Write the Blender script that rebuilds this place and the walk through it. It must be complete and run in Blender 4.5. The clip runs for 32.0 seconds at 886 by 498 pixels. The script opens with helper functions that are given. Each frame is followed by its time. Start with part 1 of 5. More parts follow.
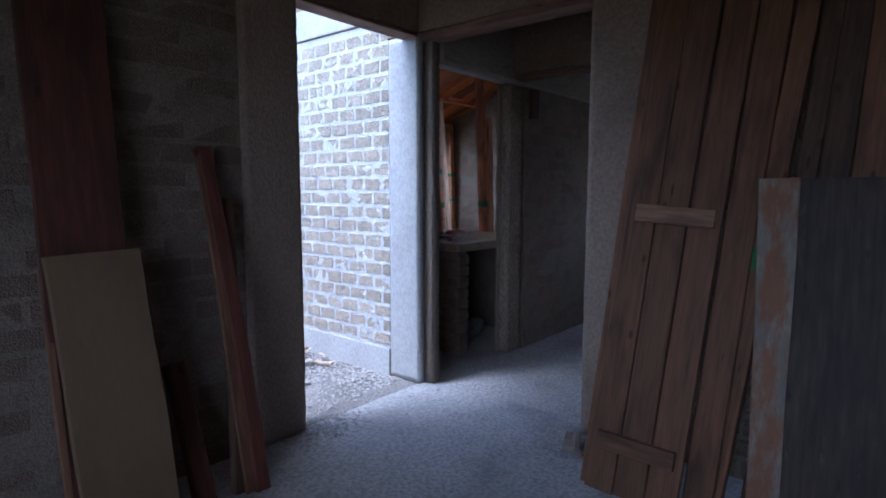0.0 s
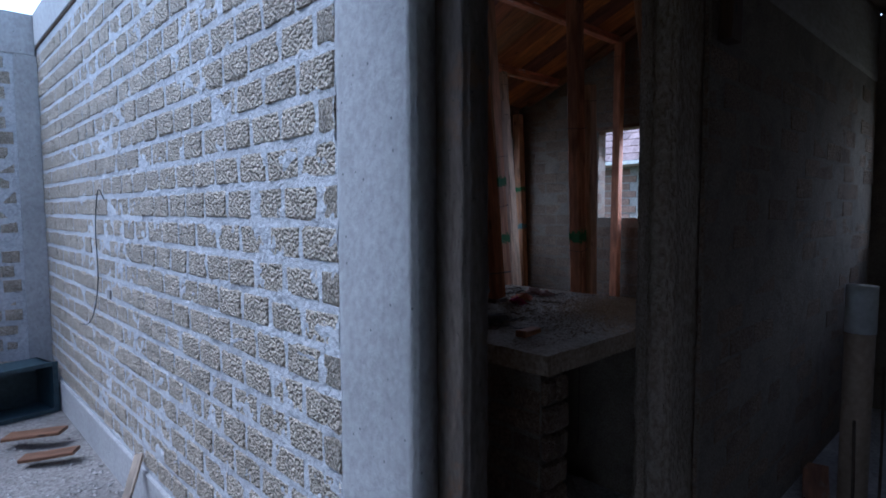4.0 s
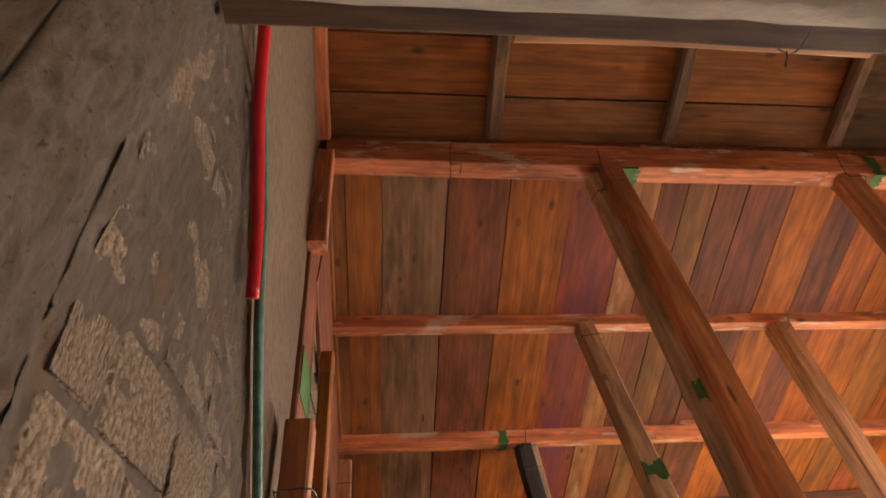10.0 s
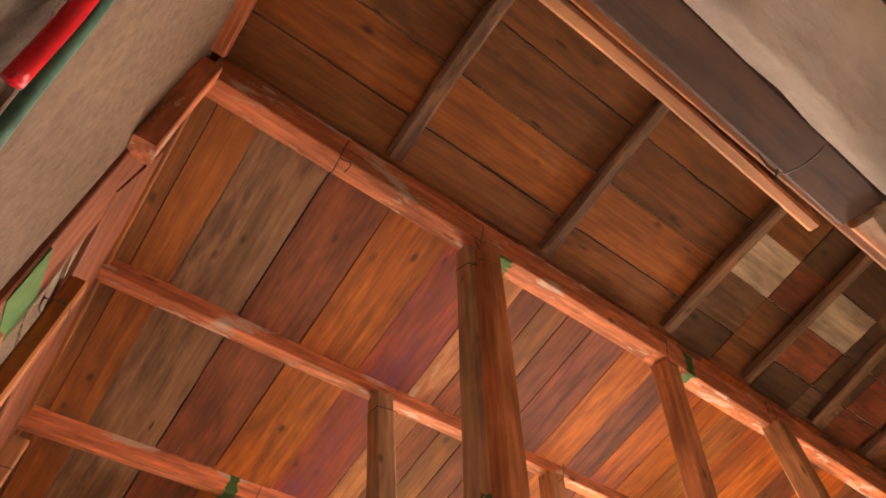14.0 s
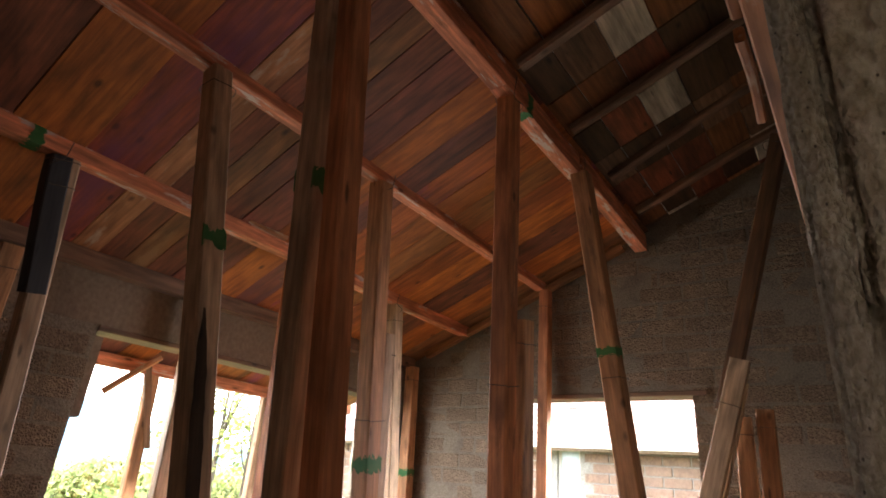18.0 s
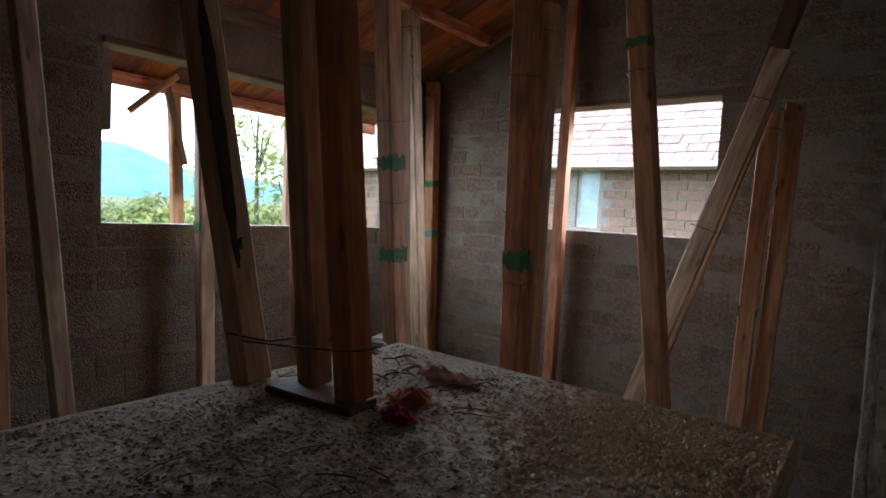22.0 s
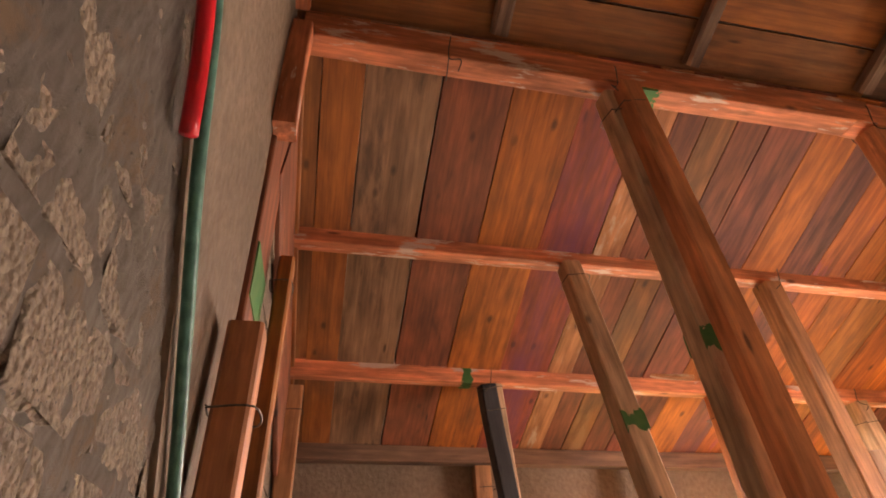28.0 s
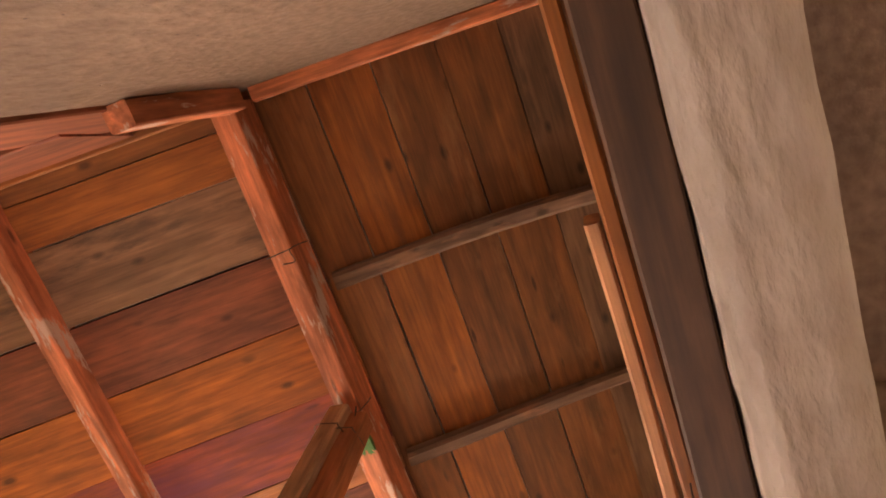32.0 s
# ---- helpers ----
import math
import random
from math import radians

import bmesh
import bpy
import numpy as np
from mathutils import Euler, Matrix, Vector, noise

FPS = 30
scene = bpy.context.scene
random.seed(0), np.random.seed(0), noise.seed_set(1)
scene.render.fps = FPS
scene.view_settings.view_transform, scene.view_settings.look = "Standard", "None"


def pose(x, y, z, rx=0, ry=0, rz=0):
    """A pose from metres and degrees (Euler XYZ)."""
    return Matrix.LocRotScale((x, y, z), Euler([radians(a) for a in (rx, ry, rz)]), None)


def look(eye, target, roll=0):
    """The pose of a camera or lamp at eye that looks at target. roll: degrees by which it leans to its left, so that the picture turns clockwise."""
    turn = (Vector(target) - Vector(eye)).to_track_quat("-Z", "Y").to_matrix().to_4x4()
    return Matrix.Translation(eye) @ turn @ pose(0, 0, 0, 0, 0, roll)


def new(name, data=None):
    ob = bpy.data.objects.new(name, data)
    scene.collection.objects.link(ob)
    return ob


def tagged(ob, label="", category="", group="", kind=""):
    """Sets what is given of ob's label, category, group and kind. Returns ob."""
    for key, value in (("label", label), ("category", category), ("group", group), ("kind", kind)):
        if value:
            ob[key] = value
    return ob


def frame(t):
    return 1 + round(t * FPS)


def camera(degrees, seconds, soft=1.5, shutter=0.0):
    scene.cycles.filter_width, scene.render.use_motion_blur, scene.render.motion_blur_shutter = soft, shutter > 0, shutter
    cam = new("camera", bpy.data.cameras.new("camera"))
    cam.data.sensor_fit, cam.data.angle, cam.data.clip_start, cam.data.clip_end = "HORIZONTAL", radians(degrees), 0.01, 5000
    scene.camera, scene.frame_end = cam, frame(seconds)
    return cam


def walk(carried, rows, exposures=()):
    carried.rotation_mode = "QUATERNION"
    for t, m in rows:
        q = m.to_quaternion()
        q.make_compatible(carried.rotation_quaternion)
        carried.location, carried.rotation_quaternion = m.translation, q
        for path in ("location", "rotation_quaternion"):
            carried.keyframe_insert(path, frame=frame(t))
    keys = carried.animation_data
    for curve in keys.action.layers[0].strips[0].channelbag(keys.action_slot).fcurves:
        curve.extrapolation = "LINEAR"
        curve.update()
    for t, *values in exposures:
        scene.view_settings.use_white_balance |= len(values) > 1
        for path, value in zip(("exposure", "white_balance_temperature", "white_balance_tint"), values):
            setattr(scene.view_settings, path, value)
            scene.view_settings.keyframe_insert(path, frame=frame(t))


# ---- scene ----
# the camera and its walk
cam = camera(76.2, 32.0, soft=1.8)
PATH = [
    (0, (-3.234, -2.791, 1.476), (-1.703, -1.522, 1.264), 0.1),
    (0.5, (-2.965, -2.622, 1.499), (-1.51, -1.264, 1.305), -0.6),
    (1, (-2.646, -2.406, 1.483), (-1.323, -0.92, 1.28), -1.6),
    (1.5, (-2.364, -2.108, 1.47), (-1.099, -0.576, 1.243), -1.4),
    (2, (-2.028, -1.826, 1.498), (-0.713, -0.332, 1.3), -0.6),
    (2.5, (-1.686, -1.594, 1.511), (-0.442, -0.04, 1.312), -2.4),
    (3, (-1.425, -1.409, 1.516), (-0.242, 0.182, 1.254), -1.3),
    (3.5, (-1.209, -1.13, 1.504), (0.166, 0.308, 1.296), -0.1),
    (5.5, (-0.152, -0.622, 1.48), (1.069, 0.956, 1.615), -0.3),
    (6, (-0.012, -0.512, 1.506), (1.08, 1.144, 1.763), -2.3),
    (6.5, (0.173, -0.432, 1.54), (0.82, 1.447, 1.764), -1.6),
    (7, (0.204, -0.37, 1.54), (0.603, 1.586, 1.675), -1.1),
    (7.5, (0.202, -0.346, 1.548), (0.479, 1.627, 1.722), -1.0),
    (8, (0.198, -0.336, 1.558), (0.417, 1.632, 1.842), -0.9),
    (8.5, (0.233, -0.285, 1.617), (0.408, 1.574, 2.334), -2.1),
    (9, (0.229, -0.284, 1.634), (0.435, 1.471, 2.572), -3.8),
    (9.5, (0.229, -0.298, 1.665), (0.451, 1.298, 2.85), -5.0),
    (10, (0.234, -0.315, 1.679), (0.451, 1.209, 2.956), -5.1),
    (10.5, (0.24, -0.319, 1.69), (0.484, 1.161, 3.013), -6.0),
    (11, (0.252, -0.313, 1.686), (0.54, 1.12, 3.051), -7.1),
    (11.5, (0.264, -0.266, 1.68), (0.529, 1.159, 3.058), -5.5),
    (12, (0.27, -0.169, 1.7), (0.629, 1.187, 3.126), -4.2),
    (12.5, (0.27, -0.095, 1.713), (0.664, 1.252, 3.137), -2.5),
    (13, (0.277, -0.071, 1.712), (0.714, 1.273, 3.127), -2.9),
    (13.5, (0.267, -0.051, 1.724), (0.813, 1.17, 3.211), -0.5),
    (14, (0.246, -0.006, 1.742), (0.958, 1.151, 3.209), 6.0),
    (14.5, (0.269, 0.013, 1.703), (1.218, 1.179, 3.022), 11.2),
    (15, (0.276, 0.017, 1.675), (1.414, 1.174, 2.844), 12.4),
    (15.5, (0.281, 0.019, 1.661), (1.49, 1.178, 2.753), 11.6),
    (17.5, (0.306, 0.048, 1.639), (1.747, 1.174, 2.448), 6.8),
    (18, (0.31, 0.05, 1.635), (1.779, 1.17, 2.403), 4.8),
    (18.5, (0.319, 0.055, 1.628), (1.81, 1.184, 2.335), 4.2),
    (19, (0.326, 0.06, 1.628), (1.834, 1.195, 2.291), 3.7),
    (19.5, (0.331, 0.063, 1.619), (1.855, 1.192, 2.253), 2.9),
    (20, (0.337, 0.06, 1.614), (1.879, 1.184, 2.212), 2.4),
    (20.5, (0.346, 0.066, 1.583), (1.892, 1.186, 2.18), 2.7),
    (21, (0.353, 0.062, 1.563), (1.924, 1.237, 1.952), 4.1),
    (21.5, (0.375, 0.067, 1.501), (1.972, 1.271, 1.505), 4.4),
    (22, (0.381, 0.065, 1.479), (1.955, 1.293, 1.348), 3.1),
    (22.5, (0.336, 0.093, 1.448), (1.509, 1.697, 1.219), 5.1),
    (23, (0.284, 0.087, 1.435), (1.051, 1.908, 1.129), 4.4),
    (23.5, (0.256, 0.082, 1.434), (0.788, 1.98, 1.094), 3.5),
    (24, (0.237, 0.07, 1.447), (0.628, 2.008, 1.143), 3.0),
    (24.5, (0.23, 0.06, 1.513), (0.505, 2.039, 1.601), 1.1),
    (25, (0.215, 0.015, 1.627), (0.546, 1.888, 2.246), 0.2),
    (25.5, (0.229, -0.035, 1.718), (0.557, 1.713, 2.632), -3.3),
    (27.5, (0.207, -0.036, 1.749), (0.567, 1.616, 2.819), -2.8),
    (28, (0.208, -0.04, 1.751), (0.559, 1.581, 2.869), -1.8),
    (28.5, (0.205, -0.037, 1.758), (0.582, 1.539, 2.93), -2.2),
    (29, (0.203, -0.038, 1.763), (0.601, 1.49, 2.99), -1.9),
    (29.5, (0.207, -0.045, 1.768), (0.638, 1.44, 3.037), -2.2),
    (30, (0.21, -0.055, 1.776), (0.682, 1.336, 3.133), -2.3),
    (30.5, (0.21, -0.055, 1.785), (0.772, 1.178, 3.256), 4.8),
    (31, (0.21, 0.029, 1.765), (0.937, 0.893, 3.415), 12.7),
    (31.5, (0.217, 0.079, 1.823), (0.831, 0.819, 3.577), 27.2),
    (32, (0.241, 0.109, 1.79), (0.71, 0.742, 3.628), 35.7),
]
EXPOSURES = [
    (0.0, 1.5, 4500, 13), (1.5, 1, 4450, 13), (3.5, 0.2, 4350, 12), (5.5, 1.5, 5200, 6), (8.0, 2.3, 5500, 5), (9.0, 2.6, 5600, 10),
    (9.6, 4.15, 8000, 22), (11.0, 4.7, 8800, 27), (13.0, 4.95, 9600, 36), (14.5, 5.1, 9500, 35), (15.5, 4.9, 7900, 22), (17.5, 3.35, 6900, 16), (18.2, 2.8, 6300, 12), (19.0, 2.12, 5800, 8), (21.0, 1.7, 5500, 6), (22.0, 1.58, 5400, 6), (24.4, 2.45, 5700, 6), (24.9, 2, 5500, 6), (25.3, 2.2, 5900, 10),
    (26.4, 3.5, 7200, 18), (27.5, 4.7, 8400, 28), (30.0, 4.95, 9000, 33), (31.0, 5.08, 9300, 35), (32.0, 5.08, 9600, 40),
]
walk(cam, [(t, look(eye, target, roll)) for t, eye, target, roll in PATH], EXPOSURES)

# ---- light and world ----
world = bpy.data.worlds.new("world")
scene.world = world
world.use_nodes = True
wn = world.node_tree
sky = wn.nodes.new("ShaderNodeTexSky")
sky.sky_type, sky.sun_disc = "NISHITA", False
sky.sun_elevation, sky.sun_rotation = radians(62), radians(285)
sky.air_density, sky.dust_density = 1.0, 4.0
wn.nodes["Background"].inputs["Strength"].default_value = 0.15
wn.links.new(sky.outputs[0], wn.nodes["Background"].inputs["Color"])


def lamp(name, kind, m, energy, color=(1, 1, 1), size=1.0, size_y=None, angle=None):
    data = bpy.data.lights.new(name, kind)
    data.energy, data.color = energy, color
    if kind == "AREA":
        data.shape, data.size, data.size_y = "RECTANGLE", size, size_y or size
    if angle:
        data.angle = radians(angle)
    ob = new(name, data)
    ob.matrix_world = m
    return ob


# soft sun through haze from the south-west
lamp("sun", "SUN", look((-4.6, 1.25, 9.0), (0, 0, 0)), 1.5, (1.0, 0.96, 0.9), angle=30)
# daylight that enters by the two window openings of the back room
lamp("north_window_light", "AREA", look((2.6, 3.49, 1.83), (2.6, 2.4, 0.60)), 12.5, (0.92, 0.97, 1.0), 1.9, 0.66)
lamp("east_window_light", "AREA", look((4.35, 1.49, 1.87), (3.3, 1.42, 0.52)), 12, (0.95, 0.97, 1.0), 1.0, 0.66)


# warm fill lamp added at an assumed, unseen opening behind the walker
lamp("first_room_fill_light", "AREA", look((-5.3, -2.9, 1.6), (0.0, -2.2, 1.0)), 2.1, (1.0, 0.55, 0.28), 2.4, 1.5)
lamp("vestibule_window_light", "AREA", look((4.27, -0.9, 1.77), (0.0, -0.9, 0.9)), 1.5, (1.0, 0.86, 0.70), 1.1, 0.9)


# ---- materials ----
def surf(name, c1, c2, rough=0.85, big=2.5, fine=70.0, bump=0.35, rnd=0.12, stretch=(1, 1, 1), grime=0.25, spot=None, metal=0.0, contrast=0.5, dist=0.004, wash=None):
    """A two-scale procedural surface: patches, grain, random shift from piece to piece, relief."""
    m = bpy.data.materials.new(name)
    m.use_nodes = True
    nt = m.node_tree
    n, l = nt.nodes, nt.links
    bsdf = n["Principled BSDF"]
    bsdf.inputs["Roughness"].default_value, bsdf.inputs["Metallic"].default_value = rough, metal
    tc, info = n.new("ShaderNodeTexCoord"), n.new("ShaderNodeObjectInfo")
    off = n.new("ShaderNodeVectorMath")
    off.operation = "MULTIPLY_ADD"
    comb = n.new("ShaderNodeCombineXYZ")
    for k in range(3):
        l.new(info.outputs["Random"], comb.inputs[k])
    l.new(comb.outputs[0], off.inputs[0])
    off.inputs[1].default_value = (37.0, 19.0, 53.0)
    l.new(tc.outputs["Object"], off.inputs[2])
    mul = n.new("ShaderNodeVectorMath")
    mul.operation = "MULTIPLY"
    mul.inputs[1].default_value = stretch
    l.new(off.outputs[0], mul.inputs[0])

    def noise_tex(scale, detail, vec, distortion=0.0):
        t = n.new("ShaderNodeTexNoise")
        t.inputs["Scale"].default_value, t.inputs["Detail"].default_value = scale, detail
        t.inputs["Distortion"].default_value = distortion
        l.new(vec, t.inputs["Vector"])
        return t.outputs["Fac"]

    fb = noise_tex(big, 5, mul.outputs[0], 0.6)
    ff = noise_tex(fine, 4, mul.outputs[0])

    def ramp(fac, a, b):
        r = n.new("ShaderNodeMapRange")
        r.inputs[1].default_value, r.inputs[2].default_value = a, b
        l.new(fac, r.inputs[0])
        return r.outputs[0]

    def mix(kind, fac, a, b):
        x = n.new("ShaderNodeMix")
        x.data_type, x.blend_type = "RGBA", kind
        for sock, val in ((x.inputs[0], fac), (x.inputs[6], a), (x.inputs[7], b)):
            if isinstance(val, (int, float)):
                sock.default_value = val
            elif isinstance(val, tuple):
                sock.default_value = (*val[:3], 1)
            else:
                l.new(val, sock)
        return x.outputs[2]

    w = contrast / 2
    col = mix("MIX", ramp(ff, 0.5 - w * 0.6, 0.5 + w * 0.6), c1, c2)
    dark = wash or tuple(v * 0.45 for v in c1)
    gr = n.new("ShaderNodeMath")
    gr.operation = "MULTIPLY"
    l.new(ramp(fb, 0.45, 0.75), gr.inputs[0])
    gr.inputs[1].default_value = grime * 1.6
    col = mix("MIX", gr.outputs[0], col, dark)
    if spot:
        vo = n.new("ShaderNodeTexVoronoi")
        vo.inputs["Scale"].default_value = spot[1]
        l.new(mul.outputs[0], vo.inputs["Vector"])
        col = mix("MIX", ramp(vo.outputs["Distance"], spot[2], spot[2] * 0.45), col, spot[0])
    hs = n.new("ShaderNodeHueSaturation")
    l.new(col, hs.inputs["Color"])
    l.new(ramp(info.outputs["Random"], 0, 1), hs.inputs["Value"])
    hs.inputs["Value"].links[0].from_node.inputs[3].default_value = 1 - rnd
    hs.inputs["Value"].links[0].from_node.inputs[4].default_value = 1 + rnd
    l.new(hs.outputs[0], bsdf.inputs["Base Color"])
    bp = n.new("ShaderNodeBump")
    bp.inputs["Strength"].default_value, bp.inputs["Distance"].default_value = bump, dist
    add = n.new("ShaderNodeMath")
    l.new(ff, add.inputs[0])
    l.new(fb, add.inputs[1])
    l.new(add.outputs[0], bp.inputs["Height"])
    l.new(bp.outputs[0], bsdf.inputs["Normal"])
    return m


def wood(name, c, grey=0.0, rough=0.75, rnd=0.18, contrast=0.55, streak=None):
    """Sawn timber: grain along local x, knots, and where wanted streaks of a second colour."""
    c1 = tuple(v * 0.68 for v in c)
    c2 = tuple(min(1, v * 1.28 + grey) for v in c)
    m = surf(name, c1, c2, rough, big=2.4, fine=7.0, bump=0.3, rnd=rnd, stretch=(1.0, 4.5, 4.5), grime=0.55, contrast=contrast * 1.9, dist=0.002, spot=(tuple(v * 0.3 for v in c), 2.6, 0.10))
    nt = m.node_tree
    n, l = nt.nodes, nt.links
    bsdf = n["Principled BSDF"]
    base = bsdf.inputs["Base Color"].links[0].from_socket
    coord = next(x for x in n if x.bl_idname == "ShaderNodeVectorMath" and x.operation == "MULTIPLY").outputs[0]
    # fine long grain and dark round knots
    grain_map = n.new("ShaderNodeVectorMath")
    grain_map.operation = "MULTIPLY"
    l.new(coord, grain_map.inputs[0])
    grain = n.new("ShaderNodeTexNoise")
    grain.inputs["Scale"].default_value, grain.inputs["Detail"].default_value = 1.0, 9.0
    grain.inputs["Roughness"].default_value = 0.68
    grain_map.inputs[1].default_value = (2.2, 14.0, 14.0)
    l.new(grain_map.outputs[0], grain.inputs["Vector"])
    shade = n.new("ShaderNodeMapRange")
    shade.inputs[1].default_value, shade.inputs[2].default_value = 0.3, 0.7
    shade.inputs[3].default_value, shade.inputs[4].default_value = 0.6, 1.28
    l.new(grain.outputs["Fac"], shade.inputs[0])
    knot_map = n.new("ShaderNodeVectorMath")
    knot_map.operation = "MULTIPLY"
    knot_map.inputs[1].default_value = (1.0, 0.42, 0.42)
    l.new(coord, knot_map.inputs[0])
    knots = n.new("ShaderNodeTexVoronoi")
    knots.inputs["Scale"].default_value = 4.2
    l.new(knot_map.outputs[0], knots.inputs["Vector"])
    knot_f = n.new("ShaderNodeMapRange")
    knot_f.inputs[1].default_value, knot_f.inputs[2].default_value = 0.05, 0.13
    knot_f.inputs[3].default_value, knot_f.inputs[4].default_value = 0.35, 1.0
    l.new(knots.outputs["Distance"], knot_f.inputs[0])
    both = n.new("ShaderNodeMath")
    both.operation = "MULTIPLY"
    l.new(shade.outputs[0], both.inputs[0])
    l.new(knot_f.outputs[0], both.inputs[1])
    mul = n.new("ShaderNodeVectorMath")
    mul.operation = "SCALE"
    l.new(base, mul.inputs[0])
    l.new(both.outputs[0], mul.inputs["Scale"])
    out = mul.outputs[0]
    if streak:
        tex = n.new("ShaderNodeTexNoise")
        tex.inputs["Scale"].default_value, tex.inputs["Detail"].default_value = 2.3, 3.0
        l.new(coord, tex.inputs["Vector"])
        rr = n.new("ShaderNodeMapRange")
        rr.inputs[1].default_value, rr.inputs[2].default_value = 0.54, 0.66
        l.new(tex.outputs["Fac"], rr.inputs[0])
        mx = n.new("ShaderNodeMix")
        mx.data_type = "RGBA"
        l.new(rr.outputs[0], mx.inputs[0])
        l.new(out, mx.inputs[6])
        mx.inputs[7].default_value = (*streak, 1)
        out = mx.outputs[2]
    l.new(out, bsdf.inputs["Base Color"])
    return m


def render_coat_mat(name, brown, grey, rust):
    """Trowelled cement: long smears of grey over brown, rusty patches, pits and grains."""
    m = surf(name, brown, grey, 0.96, 5.0, 90, 1.0, 0.02, (1, 1, 0.32), 0.3, contrast=0.7, dist=0.006)
    nt = m.node_tree
    n, l = nt.nodes, nt.links
    bsdf = n["Principled BSDF"]
    base = bsdf.inputs["Base Color"].links[0].from_socket
    bump = bsdf.inputs["Normal"].links[0].from_node
    tc = n.new("ShaderNodeTexCoord")

    def tex(scale, detail, rough, lo, hi, a=0.0, b=1.0):
        t = n.new("ShaderNodeTexNoise")
        t.inputs["Scale"].default_value, t.inputs["Detail"].default_value, t.inputs["Roughness"].default_value = scale, detail, rough
        l.new(tc.outputs["Object"], t.inputs["Vector"])
        r = n.new("ShaderNodeMapRange")
        for k, v in zip((1, 2, 3, 4), (lo, hi, a, b)):
            r.inputs[k].default_value = v
        l.new(t.outputs["Fac"], r.inputs[0])
        return r.outputs[0]

    def over(fac, a, b):
        x = n.new("ShaderNodeMix")
        x.data_type = "RGBA"
        l.new(fac, x.inputs[0])
        l.new(a, x.inputs[6])
        x.inputs[7].default_value = (*b, 1)
        return x.outputs[2]

    col = over(tex(9, 8, 0.70, 0.54, 0.66, 0, 0.75), base, rust)
    col = over(tex(75, 9, 0.75, 0.585, 0.66, 0, 0.75), col, tuple(v * 0.3 for v in brown))
    l.new(col, bsdf.inputs["Base Color"])
    grit = tex(170, 8, 0.75, 0.2, 0.8, 0, 3.0)
    add = n.new("ShaderNodeMath")
    l.new(bump.inputs["Height"].links[0].from_socket, add.inputs[0])
    l.new(grit, add.inputs[1])
    l.new(add.outputs[0], bump.inputs["Height"])
    return m


def granular(m, scale, depth):
    """Adds the round grains of pumice to a surface's relief."""
    n, l = m.node_tree.nodes, m.node_tree.links
    bump = n["Principled BSDF"].inputs["Normal"].links[0].from_node
    tc, cells = n.new("ShaderNodeTexCoord"), n.new("ShaderNodeTexVoronoi")
    cells.inputs["Scale"].default_value = scale
    l.new(tc.outputs["Object"], cells.inputs["Vector"])
    add = n.new("ShaderNodeMath")
    add.operation = "MULTIPLY_ADD"
    l.new(cells.outputs["Distance"], add.inputs[0])
    add.inputs[1].default_value = -depth
    l.new(bump.inputs["Height"].links[0].from_socket, add.inputs[2])
    l.new(add.outputs[0], bump.inputs["Height"])
    return m


def worn(m, colour, scale, lo, hi):
    """Patches where a second colour shows through, with broken edges."""
    nt = m.node_tree
    n, l = nt.nodes, nt.links
    bsdf = n["Principled BSDF"]
    base = bsdf.inputs["Base Color"].links[0].from_socket
    coord = next(x for x in n if x.bl_idname == "ShaderNodeVectorMath" and x.operation == "MULTIPLY").outputs[0]
    t = n.new("ShaderNodeTexNoise")
    t.inputs["Scale"].default_value, t.inputs["Detail"].default_value, t.inputs["Roughness"].default_value = scale, 7.0, 0.68
    l.new(coord, t.inputs["Vector"])
    r = n.new("ShaderNodeMapRange")
    r.inputs[1].default_value, r.inputs[2].default_value, r.inputs[4].default_value = lo, hi, 0.85
    l.new(t.outputs["Fac"], r.inputs[0])
    x = n.new("ShaderNodeMix")
    x.data_type = "RGBA"
    l.new(r.outputs[0], x.inputs[0])
    l.new(base, x.inputs[6])
    x.inputs[7].default_value = (*colour, 1)
    l.new(x.outputs[2], bsdf.inputs["Base Color"])
    return m


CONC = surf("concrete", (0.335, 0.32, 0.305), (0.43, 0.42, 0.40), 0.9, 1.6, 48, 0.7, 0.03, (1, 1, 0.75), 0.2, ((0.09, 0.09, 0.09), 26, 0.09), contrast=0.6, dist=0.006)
# concrete of the first room's columns, colour darkened in place of shade
CONC_ROOM_SHADED = surf("shaded_cast_concrete", (0.215, 0.155, 0.112), (0.295, 0.224, 0.168), 0.92, 2.0, 55, 1.0, 0.03, (1, 1, 0.8), 0.3, ((0.06, 0.05, 0.042), 30, 0.08), contrast=0.6, dist=0.008)
# warm brown concrete for indoor beams and ceiling, indoor shade included in the colour
CONC_WARM_SHADED = surf("concrete_warm_shaded", (0.175, 0.118, 0.078), (0.245, 0.174, 0.120), 0.92, 2.2, 45, 0.8, 0.05, (1, 1, 0.8), 0.35, ((0.075, 0.053, 0.037), 24, 0.07), contrast=0.6, dist=0.008)
CONC_PALE = surf("pale_board_marked_concrete", (0.25, 0.212, 0.178), (0.345, 0.305, 0.262), 0.92, 1.6, 34, 0.9, 0.03, (0.4, 1, 1), 0.4, ((0.10, 0.08, 0.065), 18, 0.07), contrast=0.7, dist=0.01)
# indoor copy of the pumice block, room shade darkened into its colour
BLOCK_INNER_SHADED = granular(surf("porous_brown_block_shaded", (0.122, 0.086, 0.057), (0.215, 0.158, 0.110), 0.97, 7, 150, 1.0, 0.08, (1, 1, 1), 0.3, ((0.05, 0.038, 0.028), 130, 0.20), contrast=0.5, dist=0.006), 110, 1.2)
